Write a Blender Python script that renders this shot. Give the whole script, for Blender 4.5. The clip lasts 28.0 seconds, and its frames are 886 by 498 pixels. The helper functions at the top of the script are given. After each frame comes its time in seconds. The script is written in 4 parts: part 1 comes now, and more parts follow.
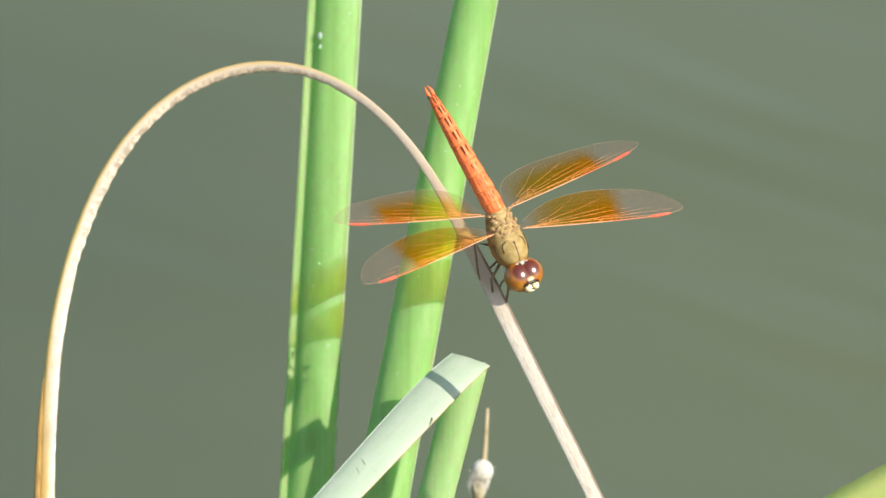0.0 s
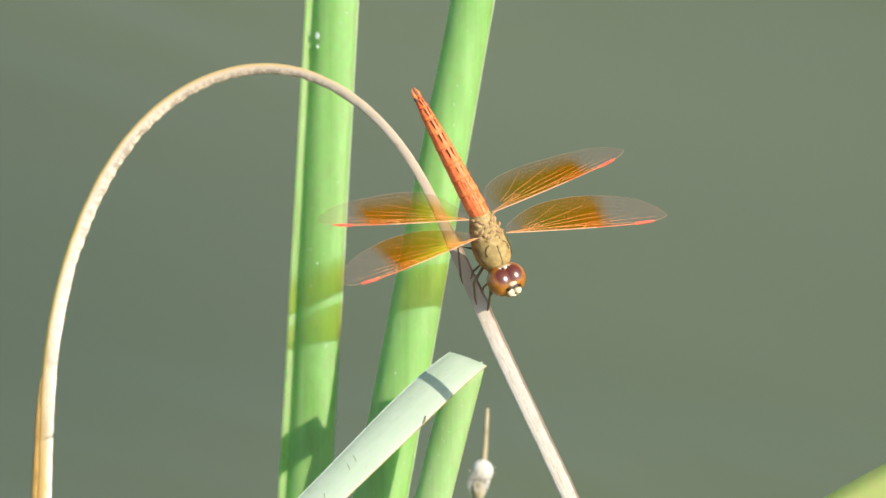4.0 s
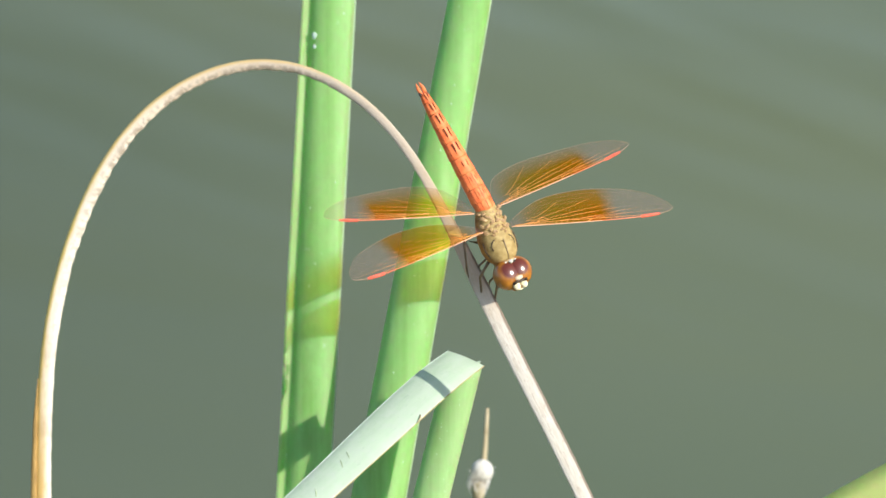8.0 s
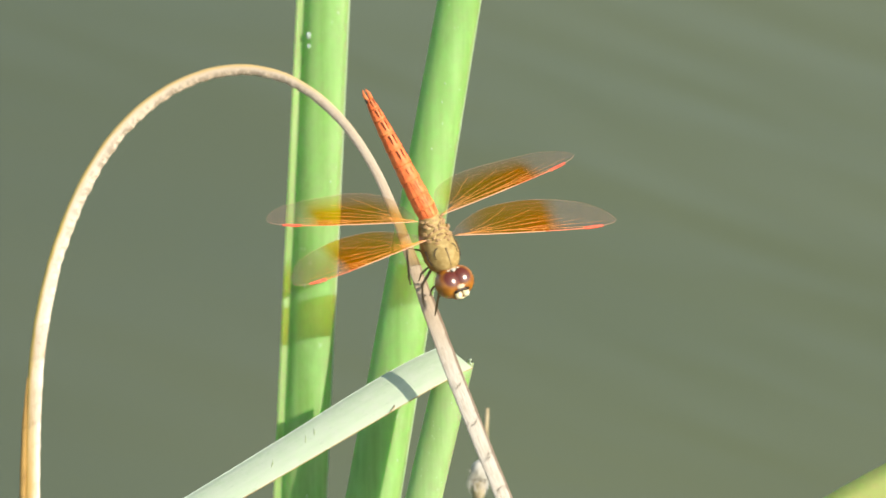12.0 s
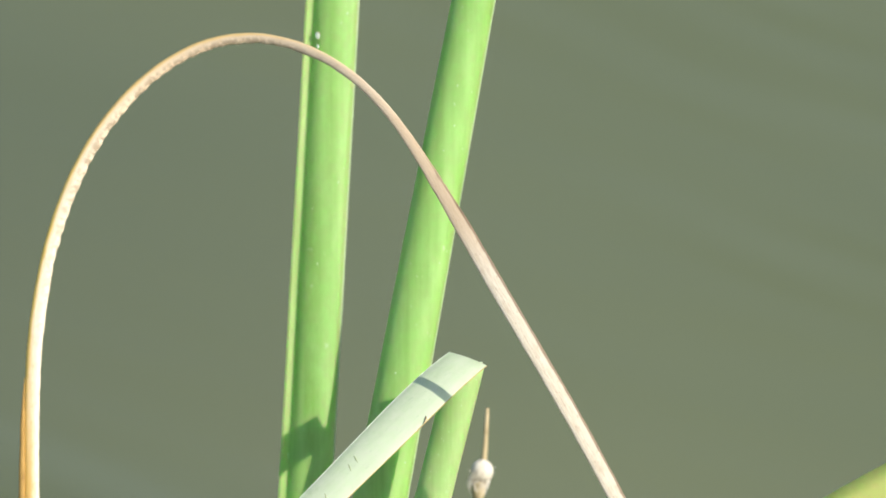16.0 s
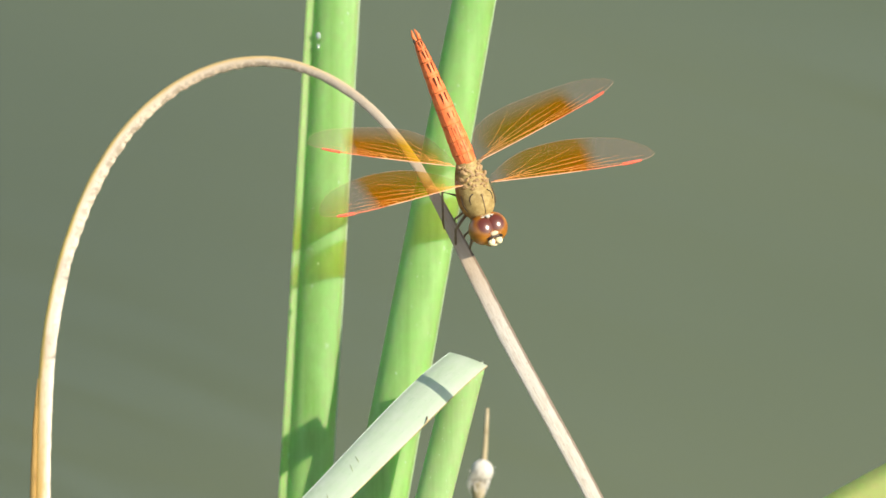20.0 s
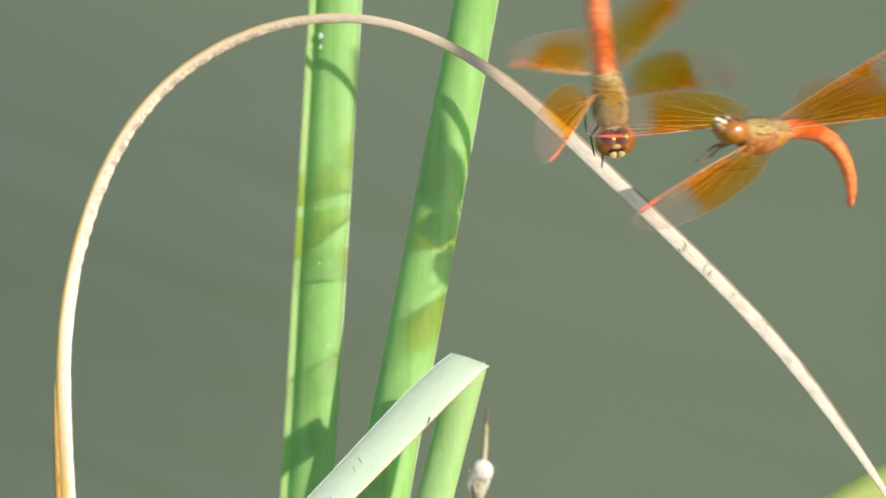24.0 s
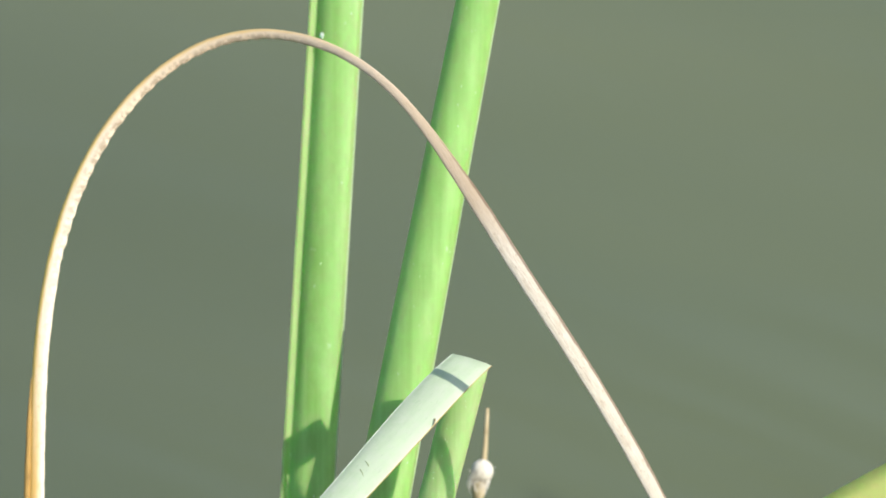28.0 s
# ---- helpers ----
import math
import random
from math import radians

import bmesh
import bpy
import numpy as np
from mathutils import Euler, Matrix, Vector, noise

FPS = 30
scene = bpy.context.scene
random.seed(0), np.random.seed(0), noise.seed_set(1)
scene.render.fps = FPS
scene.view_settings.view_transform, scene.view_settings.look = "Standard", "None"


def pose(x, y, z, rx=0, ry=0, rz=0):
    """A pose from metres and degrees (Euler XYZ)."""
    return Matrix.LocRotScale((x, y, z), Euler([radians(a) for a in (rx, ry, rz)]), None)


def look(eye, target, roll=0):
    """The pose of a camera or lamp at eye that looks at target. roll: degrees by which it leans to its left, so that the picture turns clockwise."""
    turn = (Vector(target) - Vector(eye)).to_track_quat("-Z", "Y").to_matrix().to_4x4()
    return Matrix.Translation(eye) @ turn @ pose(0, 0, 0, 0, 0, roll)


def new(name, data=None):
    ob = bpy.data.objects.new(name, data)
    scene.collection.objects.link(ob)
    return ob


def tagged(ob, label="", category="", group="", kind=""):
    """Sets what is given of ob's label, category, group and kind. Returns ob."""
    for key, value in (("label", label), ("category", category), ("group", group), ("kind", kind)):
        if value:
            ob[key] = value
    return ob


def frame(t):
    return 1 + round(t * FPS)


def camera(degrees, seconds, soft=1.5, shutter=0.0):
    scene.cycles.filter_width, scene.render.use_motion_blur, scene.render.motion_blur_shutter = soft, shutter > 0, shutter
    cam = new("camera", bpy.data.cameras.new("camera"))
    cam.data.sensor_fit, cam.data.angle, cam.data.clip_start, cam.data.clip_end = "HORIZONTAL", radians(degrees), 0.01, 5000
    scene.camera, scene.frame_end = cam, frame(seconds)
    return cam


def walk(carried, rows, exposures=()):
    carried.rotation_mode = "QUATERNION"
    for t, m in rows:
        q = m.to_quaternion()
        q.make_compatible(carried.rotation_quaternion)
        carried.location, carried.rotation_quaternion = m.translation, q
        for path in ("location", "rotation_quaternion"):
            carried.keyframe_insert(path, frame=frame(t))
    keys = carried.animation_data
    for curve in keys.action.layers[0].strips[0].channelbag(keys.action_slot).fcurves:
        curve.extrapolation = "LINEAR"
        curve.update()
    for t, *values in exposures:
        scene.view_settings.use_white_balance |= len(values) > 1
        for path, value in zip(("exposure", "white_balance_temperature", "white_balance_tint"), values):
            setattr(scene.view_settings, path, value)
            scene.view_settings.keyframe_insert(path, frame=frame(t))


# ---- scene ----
TILT = 22.0          # degrees by which the lens looks down on the water
REACH = 2.60         # metres from the lens to the perch
MM = 0.001
WATER = -0.100       # height of the pond's surface; the perch is at zero

# The plants stand in one leaning frame: x across, y up along the stems, z towards the bank.
LEAN = pose(0, 0, 0, 90 - TILT, 0, 0)


def spot(u, v, w):
    """A place in the plants' frame, in metres, from millimetres; what lies nearer the bank is drawn in along the line of sight."""
    f = 1 - (w - 20) * MM / REACH
    return Vector((u * f * MM, v * f * MM, w * MM))


cam = camera(2 * math.degrees(math.atan(0.0588 / REACH)), 28.0, soft=1.5, shutter=0.4)
cam.data.dof.use_dof, cam.data.dof.focus_distance, cam.data.dof.aperture_fstop = True, REACH - 0.007, 26.0
EYE = LEAN @ Vector((0, 0, REACH + 0.020))
AIM = LEAN @ Vector((0, 0, 0.020))
walk(cam, [(0.0, look(EYE, AIM)), (28.0, look(EYE, AIM))],
     [(0.0, 0.5, 6540, 10), (3.5, 0.5, 6540, 10), (6.0, 0.5, 6490, 10), (7.0, 0.5, 6170, 10), (9.0, 0.5, 6130, 10), (10.0, 0.5, 6450, 10), (11.0, 0.5, 6680, 10), (12.0, 0.5, 6920, 10),
      (13.0, 0.5, 6860, 10), (17.0, 0.5, 6890, 10), (20.0, 0.5, 6820, 10), (24.0, 0.5, 6630, 10), (26.0, 0.5, 6410, 10), (28.0, 0.5, 6530, 10)])

# ---- daylight ----
SUN_WAY = (LEAN.to_3x3() @ Vector((1.0, 0.49, 1.0))).normalized()   # towards the sun
world = bpy.data.worlds.new("sky")
scene.world = world
world.use_nodes = True
sky = world.node_tree.nodes.new("ShaderNodeTexSky")
sky.sky_type, sky.sun_disc = "NISHITA", False
sky.sun_elevation = math.asin(SUN_WAY.z)
sky.sun_rotation = math.atan2(SUN_WAY.x, SUN_WAY.y)
background = world.node_tree.nodes["Background"]
world.node_tree.links.new(sky.outputs[0], background.inputs[0])
background.inputs[1].default_value = 0.121
sun = new("sun", bpy.data.lights.new("sun", "SUN"))
sun.data.energy, sun.data.angle, sun.data.color = 3.98, radians(0.5), (1.0, 0.945, 0.85)
sun.matrix_world = look(SUN_WAY * 10, (0, 0, 0))


# ---- materials ----
class Paint:
    """A small node material under construction."""

    def __init__(self, name, rough=0.5, spec=0.5):
        self.mat = bpy.data.materials.new(name)
        self.mat.use_nodes = True
        self.nodes, self.links = self.mat.node_tree.nodes, self.mat.node_tree.links
        self.bsdf = self.nodes["Principled BSDF"]
        self.bsdf.inputs["Roughness"].default_value = rough
        self.bsdf.inputs["Specular IOR Level"].default_value = spec

    def node(self, kind, **inputs):
        n = self.nodes.new("ShaderNode" + kind)
        for key, value in inputs.items():
            n.inputs[key].default_value = value
        return n

    def join(self, a, b):
        self.links.new(a, b)

    def coords(self, which="Object", scale=(1, 1, 1)):
        c, m = self.node("TexCoord"), self.node("Mapping", Scale=scale)
        self.join(c.outputs[which], m.inputs[0])
        return m.outputs[0]

    def noise(self, vec, scale, detail=3.0, rough=0.55):
        n = self.node("TexNoise", Scale=scale, Detail=detail, Roughness=rough)
        self.join(vec, n.inputs["Vector"])
        return n.outputs["Fac"]

    def ramp(self, fac, *stops):
        r = self.node("ValToRGB")
        while len(r.color_ramp.elements) < len(stops):
            r.color_ramp.elements.new(0.5)
        for e, (p, c) in zip(r.color_ramp.elements, stops):
            e.position, e.color = p, (*c, 1) if len(c) == 3 else c
        self.join(fac, r.inputs[0])
        return r.outputs[0]

    def mix(self, fac, a, b, blend="MIX"):
        m = self.nodes.new("ShaderNodeMix")
        m.data_type, m.blend_type = "RGBA", blend
        for value, slot in ((fac, 0), (a, 6), (b, 7)):
            if isinstance(value, bpy.types.NodeSocket):
                self.join(value, m.inputs[slot])
            elif isinstance(value, (int, float)):
                m.inputs[slot].default_value = value
            else:
                m.inputs[slot].default_value = (*value, 1)
        return m.outputs[2]

    def colour(self, out):
        self.join(out, self.bsdf.inputs["Base Color"])
        return self

    def bump(self, fac, strength, distance):
        b = self.node("Bump", Strength=strength, Distance=distance)
        self.join(fac, b.inputs["Height"])
        self.join(b.outputs[0], self.bsdf.inputs["Normal"])
        return self


def leaf_paint(name, deep, fair, vein=0.35, gloss=0.42, thin=0.25, ribs=900.0, bloom=False, flesh=0.6):
    """Green blade with fine ribs along it, pale flecks and some light passing through its flesh."""
    p = Paint(name, gloss, 0.5)
    long = p.noise(p.coords("Object", (ribs, 14, ribs)), 1.0, 2.0)
    wide = p.noise(p.coords("Object", (90, 22, 90)), 1.0, 3.0)
    mottle = p.noise(p.coords("Object", (420, 160, 420)), 1.0, 4.0, 0.65)
    speck = p.noise(p.coords("Object", (1100, 620, 1100)), 1.0, 2.0)
    base = p.mix(p.ramp(long, (0.3, (0, 0, 0)), (0.7, (1, 1, 1))), deep, fair)
    base = p.mix(p.ramp(wide, (0.42, (0, 0, 0)), (0.75, (0.55, 0.55, 0.55))), base, tuple(min(1, c * 1.18 + 0.02) for c in fair))
    base = p.mix(p.ramp(mottle, (0.45, (0, 0, 0)), (0.72, (0.4, 0.4, 0.4))), base, tuple(min(1, c * 1.1 + 0.06) for c in fair))
    base = p.mix(p.ramp(speck, (0.70, (0, 0, 0)), (0.78, (0.5, 0.5, 0.5))), base, (0.55, 0.68, 0.45))
    if bloom:
        # waxy bloom, worn off in blotches and small scuffs
        blotch, scuff = p.noise(p.coords("Object"), 520.0, 5.0, 0.65), p.noise(p.coords("Object", (1, 0.45, 1)), 1900.0, 3.0)
        base = p.mix(p.ramp(blotch, (0.40, (0, 0, 0)), (0.66, (0.6, 0.6, 0.6))), base, (0.70, 0.76, 0.62))
        base = p.mix(p.ramp(scuff, (0.62, (0, 0, 0)), (0.74, (0.35, 0.35, 0.35))), base, (0.46, 0.60, 0.40))
    p.colour(base).bump(long, vein, 0.00012)
    p.bsdf.inputs["Subsurface Weight"].default_value = flesh
    p.bsdf.inputs["Subsurface Radius"].default_value = (0.25, 1.0, 0.2)
    p.bsdf.inputs["Subsurface Scale"].default_value = 0.0045
    through_light = p.node("BsdfTranslucent")
    p.join(base, through_light.inputs[0])
    blend = p.node("MixShader", Fac=thin)
    p.join(p.bsdf.outputs[0], blend.inputs[1])
    p.join(through_light.outputs[0], blend.inputs[2])
    p.join(blend.outputs[0], p.nodes["Material Output"].inputs[0])
    return p.mat


def dry_paint(name, low, high, dark, margin=None):
    """Sun-bleached dry leaf: fibres along it, brown flecks and small pits; uses the blade's own lengthwise map."""
    p = Paint(name, 0.62, 0.3)
    uv = p.node("UVMap")
    m1, m2 = p.node("Mapping", Scale=(34, 130, 1)), p.node("Mapping", Scale=(7, 75, 1))
    for m in (m1, m2):
        p.join(uv.outputs[0], m.inputs[0])
    fibre = p.noise(m1.outputs[0], 1.0, 4.0)
    patch = p.noise(m2.outputs[0], 1.0, 3.0)
    base = p.mix(p.ramp(fibre, (0.32, (0, 0, 0)), (0.68, (1, 1, 1))), low, high)
    base = p.mix(p.ramp(patch, (0.58, (0, 0, 0)), (0.74, (0.38, 0.38, 0.38))), base, dark)
    pits = p.noise(p.coords("Object"), 1500.0, 3.0)
    base = p.mix(p.ramp(pits, (0.60, (0, 0, 0)), (0.70, (0.45, 0.45, 0.45))), base, dark)
    if margin:
        # golden outer margin of the bow, uneven-edged, with the lens's yellow fringe painted in
        split, wob = p.node("SeparateXYZ"), p.node("Math")
        p.join(uv.outputs[0], split.inputs[0])
        wob.operation = "MULTIPLY_ADD"
        p.join(patch, wob.inputs[0])
        wob.inputs[1].default_value = 0.10
        p.join(split.outputs[0], wob.inputs[2])
        across = p.ramp(wob.outputs[0], (0.34, (0, 0, 0)), (0.45, (1, 1, 1)), (0.62, (1, 1, 1)), (0.66, (0, 0, 0)))
        along = p.ramp(split.outputs[1], (0.56, (0.95, 0.95, 0.95)), (0.64, (0, 0, 0)))
        base = p.mix(p.mix(1.0, across, along, "MULTIPLY"), base, margin)
        # towards the foot the gold runs in over most of the width
        broad = p.ramp(wob.outputs[0], (0.18, (0, 0, 0)), (0.32, (1, 1, 1)), (0.62, (1, 1, 1)), (0.66, (0, 0, 0)))
        foot = p.ramp(split.outputs[1], (0.29, (0.9, 0.9, 0.9)), (0.38, (0, 0, 0)))
        base = p.mix(p.mix(1.0, broad, foot, "MULTIPLY"), base, (0.58, 0.36, 0.09))
        # tanned over the bend; more past it, which paints the perched dragonfly's shade warmer
        tan = p.ramp(split.outputs[1], (0.42, (0, 0, 0)), (0.53, (0.5, 0.5, 0.5)), (0.64, (0.5, 0.5, 0.5)), (0.68, (0.65, 0.65, 0.65)), (0.725, (0.65, 0.65, 0.65)), (0.76, (0, 0, 0)))
        base = p.mix(tan, base, (0.52, 0.365, 0.215))
        # small teeth and pits along the bend's inner side, their shading painted dark
        m3 = p.node("Mapping", Scale=(3.5, 330, 1))
        p.join(uv.outputs[0], m3.inputs[0])
        teeth = p.noise(m3.outputs[0], 1.0, 2.0)
        inner = p.ramp(wob.outputs[0], (0.05, (0, 0, 0)), (0.10, (1, 1, 1)), (0.24, (0.9, 0.9, 0.9)), (0.36, (0, 0, 0)))
        bend = p.ramp(split.outputs[1], (0.36, (0, 0, 0)), (0.41, (0.5, 0.5, 0.5)), (0.46, (1, 1, 1)), (0.57, (1, 1, 1)), (0.63, (0, 0, 0)))
        pitted = p.mix(1.0, p.mix(1.0, inner, bend, "MULTIPLY"), p.ramp(teeth, (0.44, (0, 0, 0)), (0.58, (0.95, 0.95, 0.95))), "MULTIPLY")
        base = p.mix(pitted, base, (0.36, 0.28, 0.20))
        # past the bend a thin brown edge on the upper side, and fine dark threads
        edge = p.ramp(wob.outputs[0], (0.41, (0, 0, 0)), (0.46, (1, 1, 1)), (0.62, (1, 1, 1)), (0.66, (0, 0, 0)))
        after = p.ramp(split.outputs[1], (0.66, (0, 0, 0)), (0.72, (0.85, 0.85, 0.85)))
        base = p.mix(p.mix(1.0, edge, after, "MULTIPLY"), base, (0.16, 0.10, 0.06))
        m4 = p.node("Mapping", Scale=(60, 190, 1))
        p.join(uv.outputs[0], m4.inputs[0])
        thread = p.ramp(p.noise(m4.outputs[0], 1.0, 3.0, 0.7), (0.56, (0, 0, 0)), (0.68, (0.35, 0.35, 0.35)))
        base = p.mix(thread, base, (0.40, 0.28, 0.18))
    p.colour(base).bump(fibre, 0.5, 0.00010)
    return p.mat


def plain_paint(name, low, high, rough=0.5, spec=0.5, scale=900.0, bump=0.25, coat=0.0, polish=0.12, bend=1.5):
    p = Paint(name, rough, spec)
    n = p.noise(p.coords("Object"), scale, 4.0)
    p.colour(p.mix(p.ramp(n, (0.3, (0, 0, 0)), (0.7, (1, 1, 1))), low, high)).bump(n, bump, 0.00006)
    p.bsdf.inputs["Coat Weight"].default_value = coat
    p.bsdf.inputs["Coat Roughness"].default_value = polish
    p.bsdf.inputs["Coat IOR"].default_value = bend
    return p.mat


def water_paint():
    """Murky green pond water with long soft ripples that run aslant."""
    p = Paint("pond_water", 0.22, 0.5)
    p.bsdf.inputs["IOR"].default_value = 1.33

    def swell(angle, length, breadth, detail):
        c, m = p.node("TexCoord"), p.node("Mapping", Rotation=(0, 0, radians(angle)), Scale=(length, breadth, 1))
        m.vector_type = "TEXTURE"
        p.join(c.outputs["Object"], m.inputs[0])
        return p.noise(m.outputs[0], 1.0, detail, 0.4)

    murk = swell(-30, 0.30, 0.12, 2.0)
    silt = p.ramp(murk, (0.3, (0.114, 0.134, 0.058)), (0.7, (0.142, 0.159, 0.071)))
    # colour darkens near a point left of the reeds, fixed while the ripples drift
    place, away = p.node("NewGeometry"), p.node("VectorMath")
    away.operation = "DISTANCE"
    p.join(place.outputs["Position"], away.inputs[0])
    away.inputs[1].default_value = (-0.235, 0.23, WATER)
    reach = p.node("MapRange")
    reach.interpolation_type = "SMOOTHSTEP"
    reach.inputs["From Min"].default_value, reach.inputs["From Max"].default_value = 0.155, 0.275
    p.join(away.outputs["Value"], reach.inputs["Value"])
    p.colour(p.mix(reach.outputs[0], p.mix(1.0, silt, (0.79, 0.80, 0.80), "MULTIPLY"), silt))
    wave, small = swell(-40, 0.11, 0.030, 0.6), swell(-46, 0.060, 0.012, 0.8)
    gust = p.ramp(swell(-20, 0.35, 0.16, 1.0), (0.44, (0.10, 0.10, 0.10)), (0.66, (0.8, 0.8, 0.8)))
    both = p.mix(0.5, wave, small)
    p.bump(p.mix(1.0, both, gust, "MULTIPLY"), 0.7, 0.0042)
    return p.mat


def wing_paint(name, outer, trail):
    """Clear membrane with an amber band, thin and yellow near the root, dense at its outer end; the map runs from root (0) to tip (1)."""
    p = Paint(name, 0.25, 0.5)
    uv, part_uv = p.node("UVMap"), p.node("SeparateXYZ")
    p.join(uv.outputs[0], part_uv.inputs[0])
    grain = p.noise(p.coords("Object"), 420.0, 3.0)
    wob = p.node("Math")
    wob.operation = "MULTIPLY_ADD"
    p.join(grain, wob.inputs[0])
    wob.inputs[1].default_value = 0.07
    p.join(part_uv.outputs[0], wob.inputs[2])
    band = p.ramp(wob.outputs[0], (0.07, (0.04, 0.04, 0.04)), (0.17, (0.66, 0.66, 0.66)), (0.29, (0.94, 0.94, 0.94)), (outer - 0.05, (1, 1, 1)), (outer + 0.01, (1, 1, 1)), (outer + 0.11, (0, 0, 0)))
    edge = p.ramp(part_uv.outputs[1], (0.0, (1, 1, 1)), (0.50, (1, 1, 1)), (1.0, (trail, trail, trail)))
    band = p.mix(1.0, band, edge, "MULTIPLY")
    dense = p.ramp(wob.outputs[0], (0.30, (0, 0, 0)), (outer - 0.04, (1, 1, 1)))
    front = p.ramp(part_uv.outputs[1], (0.05, (1, 1, 1)), (0.75, (0.25, 0.25, 0.25)))
    dense = p.mix(1.0, dense, front, "MULTIPLY")
    amber = p.mix(dense, (0.84, 0.64, 0.003), (0.78, 0.43, 0.002))
    clear = p.node("BsdfTransparent")
    p.join(p.mix(band, (0.93, 0.90, 0.89), amber), clear.inputs[0])
    body, thru = p.node("BsdfDiffuse"), p.node("BsdfTranslucent")
    tint = p.mix(band, (0.80, 0.50, 0.48), (0.95, 0.19, 0.002))
    p.join(tint, body.inputs[0]), p.join(tint, thru.inputs[0])
    solid = p.node("MixShader", Fac=0.45)
    p.join(body.outputs[0], solid.inputs[1]), p.join(thru.outputs[0], solid.inputs[2])
    weight = p.mix(band, (0.10, 0.10, 0.10), p.mix(dense, (0.09, 0.09, 0.09), (0.30, 0.30, 0.30)))
    film = p.node("MixShader")
    p.join(weight, film.inputs[0]), p.join(clear.outputs[0], film.inputs[1]), p.join(solid.outputs[0], film.inputs[2])
    shine = p.node("BsdfGlossy", Roughness=0.30)
    skin = p.node("MixShader", Fac=0.004)
    p.join(film.outputs[0], skin.inputs[1]), p.join(shine.outputs[0], skin.inputs[2])
    p.join(skin.outputs[0], p.nodes["Material Output"].inputs[0])
    return p.mat


def thorax_paint():
    """Olive-brown back with rusty flanks."""
    p = Paint("thorax_olive_brown", 0.65, 0.25)
    where, side = p.node("TexCoord"), p.node("SeparateXYZ")
    p.join(where.outputs["Object"], side.inputs[0])
    n = p.noise(p.coords("Object"), 1100.0, 4.0)
    olive = p.mix(p.ramp(n, (0.3, (0, 0, 0)), (0.7, (1, 1, 1))), (0.30, 0.20, 0.065), (0.50, 0.37, 0.15))
    rusty = p.mix(p.ramp(n, (0.35, (0, 0, 0)), (0.65, (1, 1, 1))), (0.26, 0.09, 0.02), (0.48, 0.22, 0.06))
    low = p.node("MapRange")
    low.inputs["From Min"].default_value, low.inputs["From Max"].default_value = 0.0009, -0.0002
    p.join(side.outputs[2], low.inputs["Value"])
    p.colour(p.mix(low.outputs[0], olive, rusty)).bump(n, 0.5, 0.00006)
    return p.mat


def eye_paint():
    """Compound eye: amber, dark red over its crown, with a broad waxy glint."""
    p = Paint("compound_eye", 0.4, 0.3)
    crown = p.node("Attribute")
    crown.attribute_name = "crown"
    facet = p.noise(p.coords("Object"), 5200.0, 2.0)
    low = p.mix(p.ramp(p.noise(p.coords("Object"), 700.0, 3.0), (0.35, (0, 0, 0)), (0.65, (1, 1, 1))), (0.29, 0.09, 0.006), (0.44, 0.165, 0.013))
    p.colour(p.mix(p.ramp(crown.outputs["Fac"], (0.70, (0, 0, 0)), (0.84, (1, 1, 1))), low, (0.125, 0.022, 0.006))).bump(facet, 0.12, 0.00004)
    glint = p.node("BsdfGlossy", Roughness=0.27)
    glint.distribution = "BECKMANN"
    glint.inputs["Color"].default_value = (1.0, 0.94, 0.84, 1)
    wax = p.node("MixShader", Fac=0.075)
    p.join(p.bsdf.outputs[0], wax.inputs[1]), p.join(glint.outputs[0], wax.inputs[2])
    p.join(wax.outputs[0], p.nodes["Material Output"].inputs[0])
    return p.mat


REED = leaf_paint("reed_green", (0.245, 0.46, 0.112), (0.335, 0.575, 0.178), vein=0.2, gloss=0.46)
REED_PALE = leaf_paint("reed_pale_green", (0.28, 0.45, 0.155), (0.385, 0.555, 0.225), vein=0.2, gloss=0.5)
REED_RIM = leaf_paint("reed_margin", (0.36, 0.54, 0.28), (0.48, 0.64, 0.38), 0.2, 0.45, 0.3, flesh=0.0)
FLAP = leaf_paint("leaf_underside", (0.49, 0.61, 0.41), (0.62, 0.73, 0.53), 0.5, 0.6, 0.28, 700.0, True, 0.0)
LILY = leaf_paint("broad_leaf_green", (0.34, 0.47, 0.10), (0.42, 0.55, 0.15), 0.2, 0.5, 0.2, 120.0)
STRAW = dry_paint("dry_leaf_straw", (0.69, 0.595, 0.455), (0.84, 0.765, 0.635), (0.50, 0.37, 0.25), (0.80, 0.56, 0.13))
SHEATH = dry_paint("dry_sheath_brown", (0.26, 0.15, 0.04), (0.50, 0.31, 0.09), (0.05, 0.03, 0.02))
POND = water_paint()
DRY_EDGE = plain_paint("dry_edge_gold", (0.36, 0.26, 0.10), (0.52, 0.40, 0.20), 0.6, 0.3)
PALE_EDGE = plain_paint("pale_edge", (0.52, 0.60, 0.48), (0.66, 0.74, 0.62), 0.6, 0.3)
SCRATCH = plain_paint("olive_scratch", (0.34, 0.42, 0.20), (0.46, 0.54, 0.30), 0.6, 0.3)
FLUFF = plain_paint("seed_fluff", (0.55, 0.50, 0.42), (0.80, 0.77, 0.70), 0.9, 0.1, 1500.0, 0.4)
DUST = plain_paint("pale_dust", (0.42, 0.60, 0.32), (0.58, 0.70, 0.48), 0.8, 0.2)
TWIG = plain_paint("dry_twig", (0.34, 0.27, 0.15), (0.52, 0.44, 0.28), 0.7, 0.2, 700.0)
DROP = Paint("water_drop", 0.03, 0.6)
DROP.bsdf.inputs["Base Color"].default_value = (0.80, 0.90, 0.86, 1)
